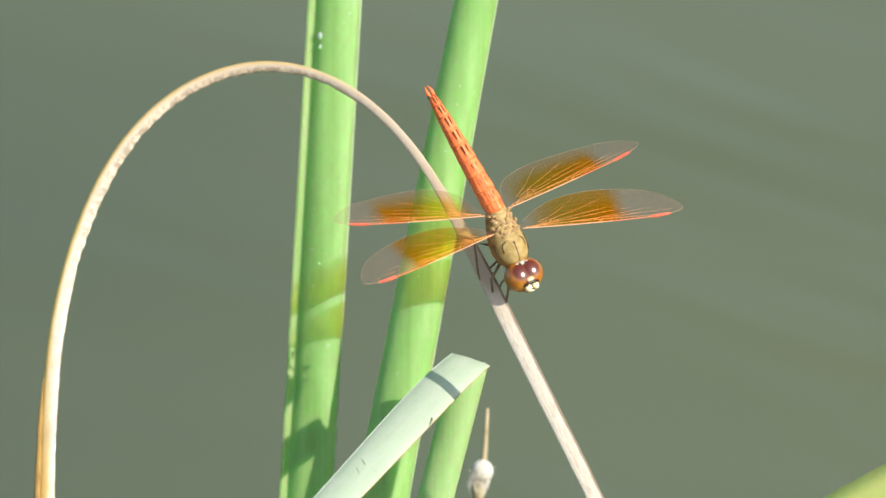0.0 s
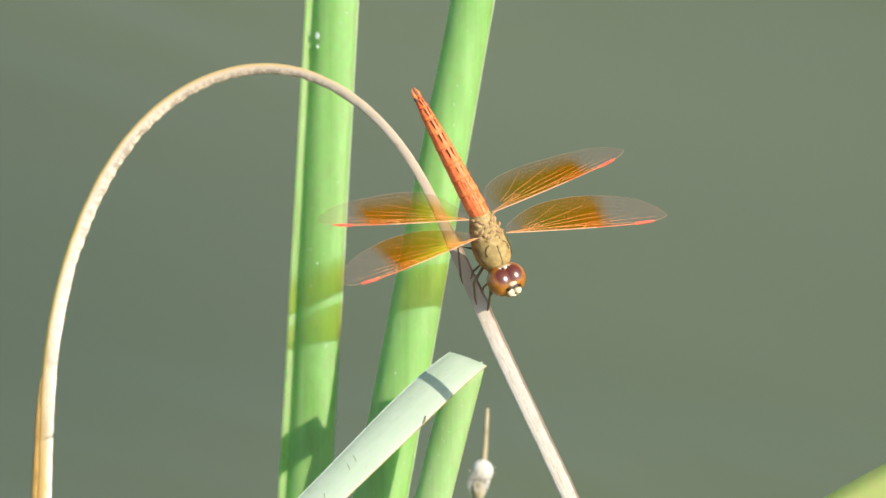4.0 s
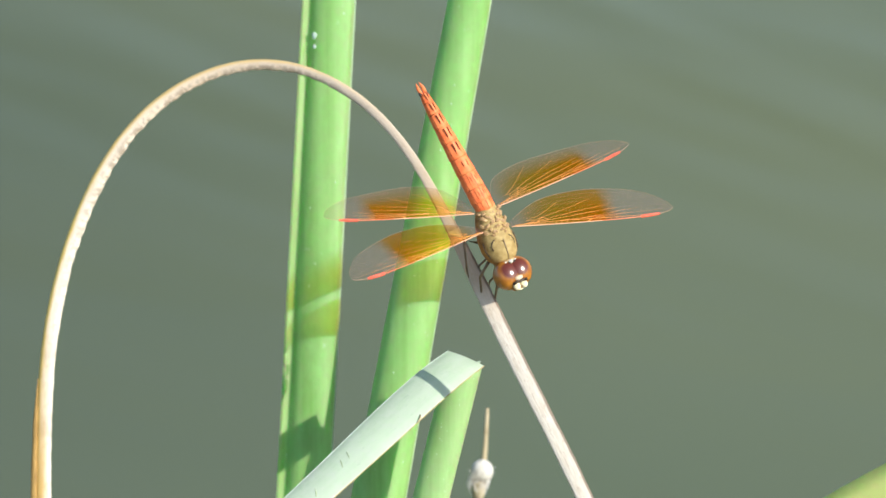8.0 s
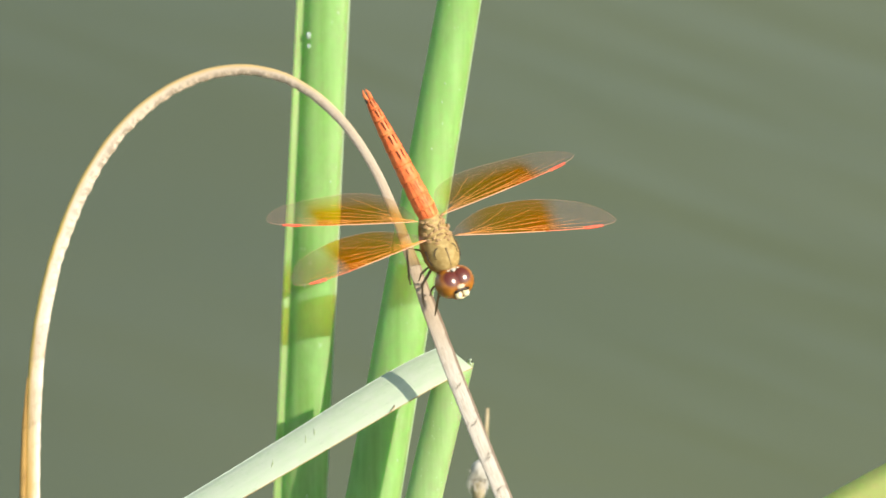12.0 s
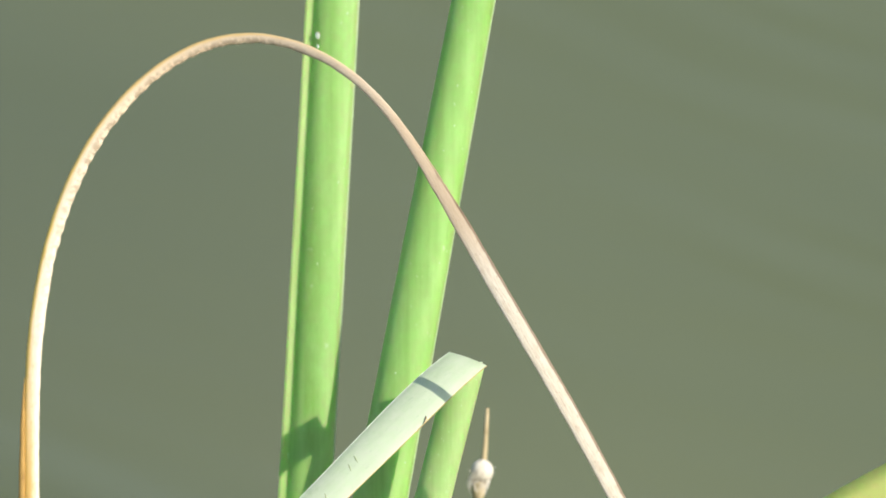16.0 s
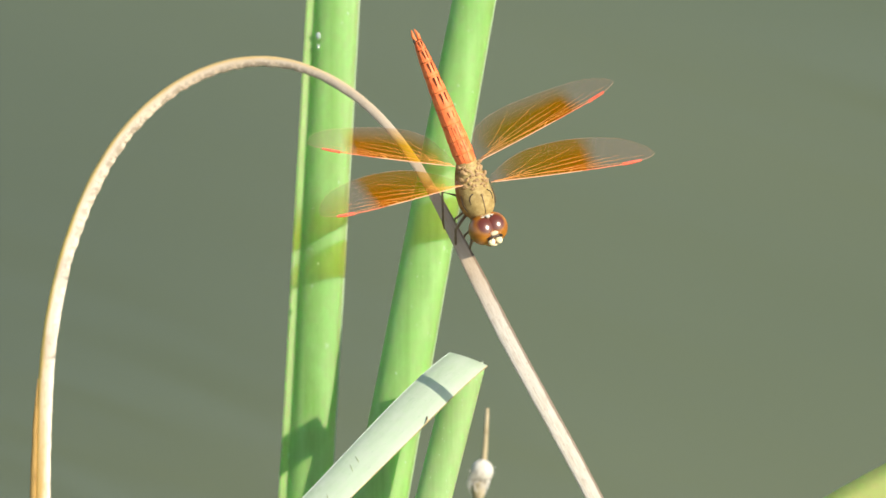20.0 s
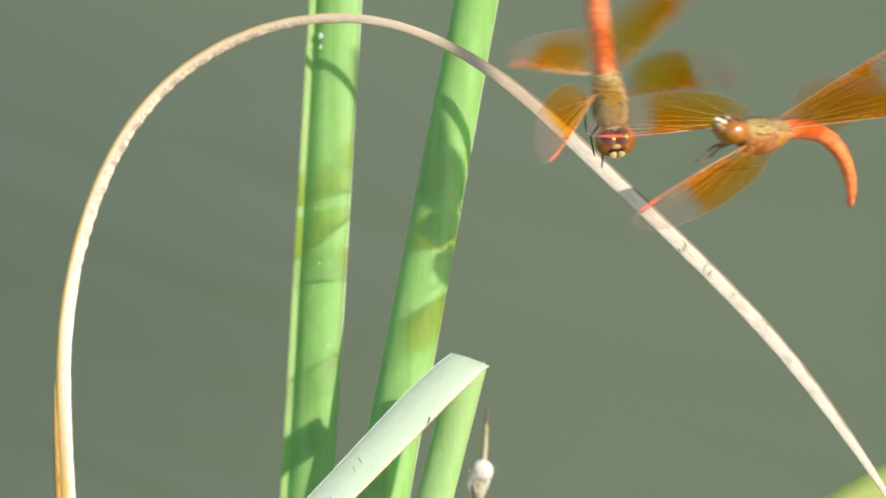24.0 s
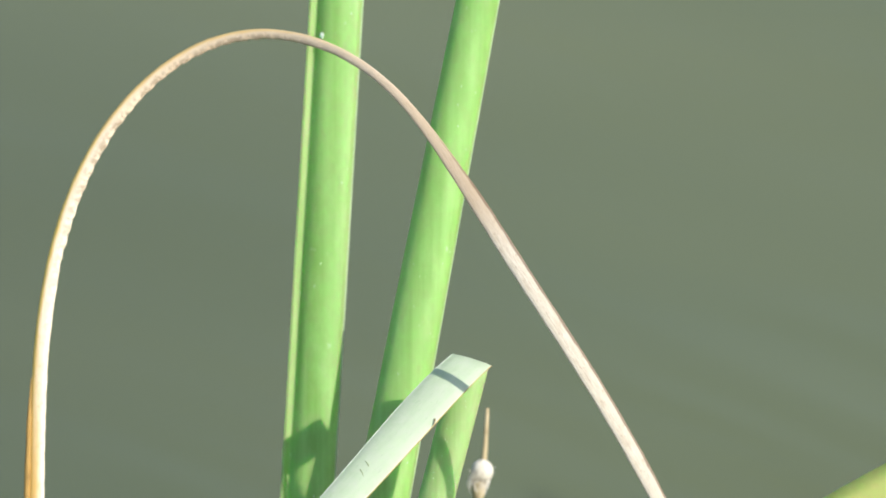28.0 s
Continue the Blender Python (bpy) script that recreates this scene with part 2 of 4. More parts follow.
DROP.bsdf.inputs["Transmission Weight"].default_value = 0.6
DROP.bsdf.inputs["IOR"].default_value = 1.33
DROP = DROP.mat
RED = plain_paint("abdomen_red", (0.84, 0.16, 0.045), (0.96, 0.28, 0.09), 0.55, 0.3, 1300.0, 0.5)
RED_DARK = plain_paint("abdomen_mark", (0.07, 0.02, 0.010), (0.17, 0.04, 0.015), 0.8, 0.1, 900.0)
SEAM = plain_paint("abdomen_seam", (0.34, 0.055, 0.02), (0.50, 0.10, 0.035), 0.7, 0.2, 900.0)
THORAX = thorax_paint()
RUST = plain_paint("wing_hinge_rust", (0.20, 0.10, 0.035), (0.58, 0.39, 0.18), 0.5, 0.4, 2600.0, 0.6)
BLACKISH = plain_paint("dark_suture", (0.03, 0.02, 0.012), (0.08, 0.05, 0.03), 0.5, 0.4)
LEG = plain_paint("leg_brown", (0.10, 0.065, 0.035), (0.30, 0.20, 0.10), 0.45, 0.4)
EYES = eye_paint()
EYE_LOW = plain_paint("head_amber", (0.30, 0.105, 0.010), (0.46, 0.18, 0.02), 0.35, 0.4, 500.0, 0.1, 1.0, 0.17, 1.8)
FOREHEAD = plain_paint("forehead_tan", (0.62, 0.42, 0.22), (0.78, 0.62, 0.42), 0.45, 0.4)
CREAM = plain_paint("face_cream", (0.72, 0.60, 0.34), (0.85, 0.76, 0.52), 0.45, 0.4)
VEIN = plain_paint("vein_orange", (0.78, 0.25, 0.03), (0.90, 0.38, 0.07), 0.4, 0.5)
VEIN_PALE = plain_paint("vein_brown", (0.34, 0.20, 0.10), (0.48, 0.31, 0.18), 0.5, 0.4)
STIGMA = plain_paint("stigma_red", (0.85, 0.10, 0.05), (0.95, 0.18, 0.10), 0.45, 0.4)
CORAL = plain_paint("vein_coral", (0.84, 0.17, 0.06), (0.92, 0.28, 0.12), 0.45, 0.4)
COSTA = plain_paint("front_vein_pink", (0.78, 0.38, 0.20), (0.88, 0.50, 0.30), 0.5, 0.3)
NET = plain_paint("vein_net_brown", (0.32, 0.18, 0.08), (0.48, 0.32, 0.18), 0.5, 0.3)
PALE = plain_paint("nape_grey", (0.50, 0.48, 0.40), (0.68, 0.66, 0.58), 0.6, 0.3)
FORE_FILM = wing_paint("fore_wing_film", 0.60, 0.80)
HIND_FILM = wing_paint("hind_wing_film", 0.68, 0.22)


# ---- building blocks ----
def part(name, bm, material, parent, label="", m=None, smooth=True):
    """Links a bmesh as one mesh object under a thing or a part."""
    me = bpy.data.meshes.new(name)
    bm.to_mesh(me)
    bm.free()
    me.materials.append(material)
    if smooth:
        me.polygons.foreach_set("use_smooth", [True] * len(me.polygons))
    ob = new(name, me)
    ob.parent = parent
    if m is not None:
        ob.matrix_basis = m
    return tagged(ob, label)


def thing(name, m, label, category, group="", kind=""):
    ob = new(name)
    ob.empty_display_size = 0.01
    ob.matrix_basis = m
    return tagged(ob, label, category, group, kind)


def loft(rings, closed=True, caps=True, uvs=None):
    """A skin over rings of points, all of one count; uvs gives (across, along) for ring i, point j."""
    bm = bmesh.new()
    vs = [[bm.verts.new(p) for p in r] for r in rings]
    n = len(rings[0])
    layer = bm.loops.layers.uv.new("UVMap") if uvs else None
    for i in range(len(rings) - 1):
        for j in range(n if closed else n - 1):
            k = (j + 1) % n
            f = bm.faces.new((vs[i][j], vs[i][k], vs[i + 1][k], vs[i + 1][j]))
            if layer:
                for lp, (a, b) in zip(f.loops, ((i, j), (i, j + 1), (i + 1, j + 1), (i + 1, j))):
                    lp[layer].uv = uvs(a, b)
    if caps and closed:
        for r in (vs[0], vs[-1]):
            bm.faces.new(r if r is vs[-1] else r[::-1])
    bmesh.ops.recalc_face_normals(bm, faces=bm.faces)
    return bm


def tube(points, radii, sides=8):
    """A round rod along points."""
    rings = []
    pts = [Vector(p) for p in points]
    for i, p in enumerate(pts):
        d = (pts[min(i + 1, len(pts) - 1)] - pts[max(i - 1, 0)]).normalized()
        a = d.cross(Vector((0.31, 0.22, 0.93))).normalized()
        b = d.cross(a)
        r = radii[i] if isinstance(radii, (list, tuple)) else radii
        rings.append([p + (a * math.cos(q) + b * math.sin(q)) * r for q in (math.tau * k / sides for k in range(sides))])
    return loft(rings)


def ball(centre, size, seg=20, rings=12):
    bm = bmesh.new()
    bmesh.ops.create_uvsphere(bm, u_segments=seg, v_segments=rings, radius=1.0)
    bmesh.ops.transform(bm, matrix=Matrix.Translation(centre) @ Matrix.Diagonal((*size, 1)), verts=bm.verts)
    return bm


def smooth_steps(knots, x):
    """Catmull-Rom through evenly spaced knots, x from 0 to 1."""
    n = len(knots) - 1
    s = min(max(x, 0.0), 1.0) * n
    i = min(int(s), n - 1)
    f = s - i
    k = [2 * knots[0] - knots[1], *knots, 2 * knots[-1] - knots[-2]]
    a, b, c, d = k[i:i + 4]
    return 0.5 * (2 * b + (c - a) * f + (2 * a - 5 * b + 4 * c - d) * f * f + (3 * b - a - 3 * c + d) * f ** 3)


def between(rows, t):
    """Linear reading of rows (t, value)."""
    for (t0, a), (t1, b) in zip(rows, rows[1:]):
        if t <= t1:
            return a + (b - a) * max(0.0, (t - t0) / (t1 - t0))
    return rows[-1][1]


# ---- the pond ----
def build_water():
    bm = bmesh.new()
    for x in (-400, 400):
        for y in (-400, 400):
            bm.verts.new((x, y, 0))
    v = list(bm.verts)
    bm.faces.new((v[0], v[2], v[3], v[1]))
    me = bpy.data.meshes.new("water")
    bm.to_mesh(me)
    bm.free()
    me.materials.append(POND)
    ob = new("water", me)
    ob.location.z = WATER
    return tagged(ob, "murky grey-green pond water with soft ripples", "water", kind="structure")


water = build_water()


# ---- green reeds ----
def blade(foot, head, section, width_at, material, parent, name="blade", steps=44, bow=0.0):
    """A reed leaf from foot to head in its thing's frame; section is a closed outline in half-widths."""
    foot, head = Vector(foot), Vector(head)
    rings = []
    for i in range(steps + 1):
        f = i / steps
        c = foot.lerp(head, f) + Vector((bow * math.sin(math.pi * f), 0, 0))
        h = width_at(f) / 2
        wob = 1 + 0.012 * noise.noise((f * 9, 3.1, parent.location.x * 50))
        rings.append([c + Vector((x * h * wob, 0, z * h)) for x, z in section])
    return part(name, loft(rings), material, parent)


def build_reed(name, foot, head, section, width_at, material, label, bow=0.0):
    """Root at the water; the blade runs up out of it. foot and head are (u, v, w) in millimetres."""
    at = spot(*foot)
    root = thing(name, LEAN @ Matrix.Translation(at), label, "reed", "reeds in the pond")
    end = spot(*head) - at
    blade((0, 0, 0), end, section, width_at, material, root, bow=bow)
    line = [end * (i / 24) + Vector((width_at(i / 24) * 0.495, 0, -0.04 * width_at(i / 24))) for i in range(25)]
    part("margin", tube(line, 0.16 * MM, 6), REED_RIM, root, "thin pale margin")
    return root


GROOVED = [(-1.0, 0.04), (-0.86, -0.05), (-0.76, -0.15), (-0.69, -0.17), (-0.60, -0.07), (-0.48, 0.05), (-0.33, 0.14), (-0.1, 0.20), (0.2, 0.22),
           (0.5, 0.19), (0.8, 0.10), (0.97, -0.02), (1.0, -0.08), (0.6, -0.22), (0.0, -0.36), (-0.6, -0.42), (-0.95, -0.12)]
ROUND = [(-1.0, -0.16), (-0.97, 0.02), (-0.86, 0.22), (-0.66, 0.39), (-0.36, 0.51), (0.0, 0.55), (0.3, 0.52), (0.6, 0.42),
         (0.85, 0.26), (0.98, 0.06), (1.0, -0.06), (0.6, -0.22), (0.0, -0.3), (-0.6, -0.24)]

reed_tall = build_reed("reed", (-22.35, -105, -1), (-12.75, 62, -1), GROOVED, lambda f: 7.15 * MM, REED,
                       "tall green grooved reed leaf standing in the water")
reed_lean = build_reed("reed", (-21.8, -105, 5.0), (9.8, 62, 5.6), ROUND, lambda f: (9.0 - 3.9 * f) * MM, REED,
                       "leaning green rounded reed leaf standing in the water", bow=0.0)


def on_section(section, x):
    """Height of a section's front at x."""
    front = sorted(p for p in section[:11])
    return between(front, x)


def build_drops():
    for v, r in ((28.3, 0.50), (26.85, 0.34)):
        p = reed_tall.matrix_basis.inverted() @ (LEAN @ spot(-16.35, v, -0.65))
        part("water_drop", ball(p, (r * MM * 0.7, r * MM, r * MM * 0.55), 16, 10), DROP, reed_tall, "clear bead of water")


def build_flecks(reed, section, foot, head, width_at, count, seed):
    rng = random.Random(seed)
    end = spot(*head) - spot(*foot)
    for _ in range(count):
        f, x, r = rng.uniform(0.42, 0.84), rng.uniform(-0.3, 0.92), rng.uniform(0.10, 0.22)
        h = width_at(f) / 2
        p = end * f + Vector((x * h, 0, (on_section(section, x)) * h))
        part("fleck", ball(p, (r * 0.6 * MM, r * MM, 0.05 * MM), 8, 5), DUST, reed, "pale fleck")


build_drops()
build_flecks(reed_tall, GROOVED, (-22.35, -105, -1), (-12.75, 62, -1), lambda f: 7.15 * MM, 6, 5)
build_flecks(reed_lean, ROUND, (-21.8, -105, 5.0), (9.8, 62, 5.6), lambda f: (9.0 - 3.9 * f) * MM, 10, 6)


# ---- the broken leaf, folded over ----
def build_broken():
    foot = (-19.5, -105, 15)
    at = spot(*foot)
    root = thing("broken_reed", LEAN @ Matrix.Translation(at), "pale green reed leaf snapped and folded over", "reed", "reeds in the pond")
    top = spot(3.5, -15.6, 17.0) - at
    blade((0, 0, 0), top, ROUND, lambda f: (5.4 - 0.5 * f) * MM, REED_PALE, root, "stalk")
    rng = random.Random(21)
    for _ in range(16):
        g, x, q = rng.uniform(0.80, 0.985), rng.uniform(-0.5, 0.85), rng.uniform(0.05, 0.10)
        h = (5.4 - 0.5 * g) / 2 * MM
        part("fleck", ball(top * g + Vector((x * h, 0, on_section(ROUND, x) * h)), (q * 0.7 * MM, q * MM, 0.05 * MM), 8, 5), DUST, root, "pale fleck")
    fold = spot(3.3, -14.5, 19.6) - at
    # the flap hangs from the fold along -y of its own frame
    turned = pose(0, 0, 0, 0, 0, -43.5) @ pose(0, 0, 0, -25, 0, 0) @ pose(0, 0, 0, 0, -35, 0)
    rings = []
    steps = 30
    for i in range(steps + 1):
        f = i / steps
        c = Vector((0.6 * math.sin(f * 2.6), 0.45 * (1 - f) ** 10 - 54 * f, 0.7 - 1.4 * (1 - f) ** 10)) * MM
        h = 1.13 * (2.6 + 0.38 * math.sin(min(1, f * 3.4) * 1.57) - 1.0 * f) * MM
        tip = Vector((0, 0.5 * MM * (1 - min(1, f * 11)), 0))
        sec = ((-1.0, -0.02), (-0.94, 0.01), (-0.5, 0.075), (0.0, 0.10), (0.5, 0.075), (0.94, 0.01), (1.0, -0.02), (0.9, -0.06), (0.0, 0.0), (-0.9, -0.06))
        rings.append([c + Vector((x * h, 0, z * h)) + tip * x for x, z in sec])
    flap = part("flap", loft(rings), FLAP, root, "folded-down pale underside of the leaf", Matrix.Translation(fold) @ turned)
    for j, paint, label in ((6, DRY_EDGE, "thin golden-brown torn edge"), (0, PALE_EDGE, "thin whitish edge")):
        part("edge", tube([r[j] for r in rings], 0.065 * MM, 6), paint, flap, label)
    for u, v, du, dv in ((5.35, -15.5, 0.35, -0.55), (5.3, -15.3, 0.35, 0.2)):
        a, b = spot(u, v, 18.6) - at, spot(u + du, v + dv, 18.9) - at
        part("shred", tube([a, (a + b) / 2 + Vector((0, 0, 0.1 * MM)), b], [0.20 * MM, 0.16 * MM, 0.05 * MM], 6), FLAP, root, "small torn shred at the fold")
    splinter = tube([Vector(p) * MM for p in ((2.75, -10.9, 0.5), (3.3, -11.3, 0.8), (3.5, -12.1, 0.7))], [0.16 * MM, 0.11 * MM, 0.03 * MM], 6)
    part("splinter", splinter, TWIG, flap, "torn straw-coloured shred")
    for x, y, a in ((-0.6, -21.5, 62), (-0.3, -23.0, 58), (0.4, -28.5, 50)):
        d = Vector((math.sin(radians(a)), -math.cos(radians(a)), 0)) * 1.4 * MM
        p0 = Vector((x, y, 0.95)) * MM
        part("scratch", tube([p0, p0 + d * 0.5 + Vector((0.08, 0, 0.02)) * MM, p0 + d], [0.04 * MM, 0.09 * MM, 0.03 * MM], 5), SCRATCH, flap, "thin olive scratch")
    return root, flap


broken_reed, flap = build_broken()


# ---- dry seed head ----
def build_seed_head():
    at = spot(3.4, -105, -12)
    root = thing("seed_head", LEAN @ Matrix.Translation(at), "dry straw-coloured stalk with a white tuft of seed fluff", "plant")
    a = [spot(4.2, -34, -12) - at, spot(5.3, -29.5, -12) - at, spot(5.6, -26.0, -12) - at, spot(5.9, -21.1, -12) - at]
    part("stalk", tube([(0, 0, 0), *a], [0.5 * MM, 0.45 * MM, 0.4 * MM, 0.36 * MM, 0.26 * MM]), TWIG, root)
    rng = random.Random(4)
    part("husk", ball(spot(4.7, -31.6, -12) - at, (1.0 * MM, 1.9 * MM, 0.9 * MM), 14, 10), TWIG, root, "ragged brown husk")
    bm = bmesh.new()
    c = spot(5.2, -29.4, -11.6) - at
    for _ in range(1700):
        d = Vector((rng.gauss(0, 1), rng.gauss(0, 1), rng.gauss(0, 1))).normalized()
        root_at = c + Vector((d.x, d.y, d.z)) * 1.15 * MM + Vector((-0.25, -0.9, 0)) * rng.random() ** 2 * 2.4 * MM
        reach = rng.uniform(0.12, 0.40) * MM
        side = d.cross(Vector((rng.random(), rng.random(), 1))).normalized() * 0.04 * MM
        e = root_at + (d + Vector((rng.gauss(0, 0.4), rng.gauss(0, 0.4), rng.gauss(0, 0.4)))) * reach
        bm.faces.new([bm.verts.new(q) for q in (root_at - side, root_at + side, e + side * 0.4, e - side * 0.4)])
    tagged(part("fluff", bm, FLUFF, root, "tuft of white downy fluff", smooth=False), kind="stuff")
    part("fluff_core", ball(c, (1.5 * MM, 1.5 * MM, 1.3 * MM), 14, 10), FLUFF, root)
    return root


build_seed_head()


# ---- broad leaf near the bank ----
def build_broad_leaf():
    at = spot(66, -105, 12)
    root = thing("broad_leaf", LEAN @ Matrix.Translation(at), "yellow-green broad leaf rising from the water", "leaf")
    mid = spot(72.0, -37.7, 12) - at
    part("stalk", tube([(0, 0, -0.002), mid * 0.5 + Vector((0.004, 0, -0.002)), mid + Vector((0, 0, -0.002))], [1.3 * MM, 1.1 * MM, 0.8 * MM]), REED_PALE, root)
    rings = []
    for i in range(41):
        f = i / 40
        s = -52 + 104 * f
        h = 15.5 * max(0.0, 1 - abs(2 * f - 1) ** 2.6) ** 0.7 + 0.05
        sec = []
        for k in range(13):
            q = -1 + k / 6
            sec.append(Vector((s, q * h, -0.6 * q * q + 0.5 * math.sin(f * 9) + 0.25 * (abs(q) < 0.05))) * MM)
        for k in range(12, -1, -1):
            q = -1 + k / 6
            sec.append(Vector((s, q * h * 0.99, -0.6 * q * q + 0.5 * math.sin(f * 9) - 0.35)) * MM)
        rings.append(sec)
    part("blade", loft(rings), LILY, root, "", Matrix.Translation(mid) @ pose(0, 0, 0, -20, 8, 27))
    return root


build_broad_leaf()


# ---- the bent dry leaf, in short stiff pieces ----
FOOT = (-55.5, -105.0)
LENGTH, PIECES, FINE = 255.0, 96, 6
BEND = (88.7, 87.1, 87.0, 88.3, 89.6, 88.1, 77.4, 59.3, 26.5, -18.6, -48.9, -57.7, -58.2, -60.2, -63.1, -67.1)
SWAYS = ((-0.008, -0.062, -0.078, -0.046, 0.012, 0.04, 0.06, 0.077, 0.196, 0.543, 0.545, 0.348, 0.292, 0.287, 0.221, 0.098),
         (0.014, 0.092, 0.103, 0.041, -0.049, -0.064, 0.031, 0.065, 0.299, 0.411, -0.075, -0.009, 0.004, -0.218, -0.444, -0.677),
         (0.012, 0.118, 0.163, 0.132, 0.056, 0.028, 0.052, 0.073, 0.519, 0.339, -0.23, -0.161, -0.27, -0.259, 0.04, 0.57),
         (0.006, -0.071, -0.173, -0.282, -0.349, -0.298, -0.294, -0.348, -0.384, 0.447, 0.026, -0.127, -0.206, -0.219, 0.024, 0.109),
         (0.053, 0.257, 0.232, -0.03, -0.35, -0.26, 0.277, 0.074, 0.137, -0.187, 0.317, -0.084, -0.378, -0.056, 0.485, -0.25),
         (-0.037, -0.147, -0.086, 0.135, 0.338, 0.113, 0.107, 0.123, -0.228, -0.057, 0.495, 0.209, -0.412, -0.475, -0.232, 0.065))


DEPTHS = ((0, 4.0), (135, 4.2), (143, 5.2), (150, 7.5), (156, 10.8), (163, 15.6), (171, 20.2), (177, 23.8), (183, 27.2), (190, 30.6), (203, 35.6), (220, 39.0), (255, 45.0))


def stem_depth(s):
    """How far the leaf reaches towards the bank at length s, rounded over its corners."""
    return sum(between(DEPTHS, s + d) for d in (-6, -3, 0, 3, 6)) / 5


def stem_line(state):
    """Points along the leaf, in millimetres, for six amounts of bending; flung up, it also swings away from the bank."""
    knots = [b + sum(a * m[i] for a, m in zip(state, SWAYS)) for i, b in enumerate(BEND)]
    reach = 1 - 0.52 * min(max((state[0] - 12) / 28, 0), 1) - 0.15 * min(max((-14 - state[0]) / 30, 0), 1)
    n = PIECES * FINE
    u, v, out = *FOOT, []
    for i in range(n + 1):
        out.append((u, v, 4 + reach * (stem_depth(LENGTH * i / n) - 4)))
        a = radians(smooth_steps(knots, (i + 0.5) / n))
        u, v = u + math.cos(a) * LENGTH / n, v + math.sin(a) * LENGTH / n
    return [spot(*p) for p in out]


def piece_poses(state):
    """The pose of each piece, in the thing's frame."""
    line = stem_line(state)
    poses = []
    for k in range(PIECES):
        a, b = line[k * FINE], line[(k + 1) * FINE]
        y = (b - a).normalized()
        x = y.cross(Vector((0, 0, 1))).normalized()
        z = x.cross(y)
        m = Matrix((x, y, z)).transposed().to_4x4()
        m.translation = (line[k * FINE + FINE // 2]) - line[0]
        poses.append(m)
    return poses


STEM_WIDTH = (2.3, 2.3, 2.3, 2.25, 2.15, 2.1, 2.0, 1.95, 1.65, 1.34, 1.25, 2.15, 2.2, 2.2, 1.9, 0.95)
STEM_ROLL = (0, 0, 0, 0, 0, 0, 0, 0, 0, 0, 0, 8, 9, 9, 9, 9)
REST = (0.0, 0.0, 0.0, 0.0, 0.0, 0.0)


def build_stem():
    root = thing("dry_leaf", LEAN @ Matrix.Translation(spot(*FOOT, stem_depth(0))), "long dry straw-coloured leaf arched over in a bow", "leaf")
    line = stem_line(REST)
    poses = piece_poses(REST)
    n = len(line) - 1
    pieces = []
    rng = random.Random(7)
    for k in range(PIECES):
        inv = poses[k].inverted()
        rings, along = [], []
        for i in range(k * FINE - 3, (k + 1) * FINE + 4):
            j = min(max(i, 0), n)
            d = (line[min(j + 1, n)] - line[max(j - 1, 0)]).normalized()
            x = d.cross(Vector((0, 0, 1))).normalized()
            roll = radians(smooth_steps(STEM_ROLL, j / n))
            x = x * math.cos(roll) - x.cross(d) * math.sin(roll)
            z = x.cross(d)
            h = smooth_steps(STEM_WIDTH, j / n) / 2 * MM
            # every other piece is a hair slimmer, so that the ends slide into each other
            trim = 0.985 - 0.02 * max(0, k * FINE - i, i - (k + 1) * FINE) if k % 2 else 1.0
            rough = 1 + 0.05 * noise.noise((j * 0.16, 0.3, 0))
            nick = 0.13 * max(0.0, noise.noise((j * 0.25, 7.7, 0))) if j / n < 0.62 else 0.0
            if 0.40 < j / n < 0.60:
                nick += 0.075 * (1 + math.sin(j * 1.38 + 1.6 * noise.noise((j * 0.2, 1, 0))))
            sec = []
            for q in range(12):
                t = math.tau * q / 12
                px, pz = math.cos(t), between(((0.6, 0.42), (0.7, 0.13)), j / n) * math.sin(t)
                if px > 0.4:
                    px -= nick
                sec.append(inv @ (line[j] - line[0] + (x * px + z * pz) * h * rough * trim))
            rings.append(sec)
            along.append(j / n)
        bm = loft(rings, caps=False, uvs=lambda a, b: (b / 12, along[a]))
        ob = part("piece", bm, STRAW, root, "", poses[k])
        pieces.append(ob)
    # split sheath beside the foot
    girth = ((12, 0.42), (27, 0.44), (30, 0.34), (32.5, 0.06))
    for k in range(12, 33):
        ends = [(y, between(girth, k + y / 2.66) * (0.96 if k % 2 else 1.0)) for y in (-1.5, -0.75, 0.0, 0.75, 1.5)]
        bm = loft([[Vector((-1.05 - 0.45 * g, y, 0.25)) * MM + Vector((math.cos(q), 0, 0.6 * math.sin(q))) * g * (1 + 0.2 * noise.noise(((k * 2.66 + y) * 0.3, math.cos(q), 2))) * MM
                    for q in (math.tau * p / 10 for p in range(10))] for y, g in ends], caps=False, uvs=lambda a, b: (b / 10, (k + (a - 2) * 0.28) / 96))
        part("sheath", bm, SHEATH, pieces[k], "split brown sheath")
    return root, pieces


dry_leaf, stem_pieces = build_stem()


# ---- dragonflies ----
def wing_outline(hind):
    """Length and chord along the wing, in millimetres."""
    if hind:
        return 21.6, (1.8, 5.0, 6.1, 6.4, 6.3, 5.95, 5.5, 5.0, 4.4, 3.7, 3.0)
    return 23.2, (0.9, 2.8, 4.2, 5.0, 5.4, 5.6, 5.5, 5.2, 4.7, 4.0, 3.2)


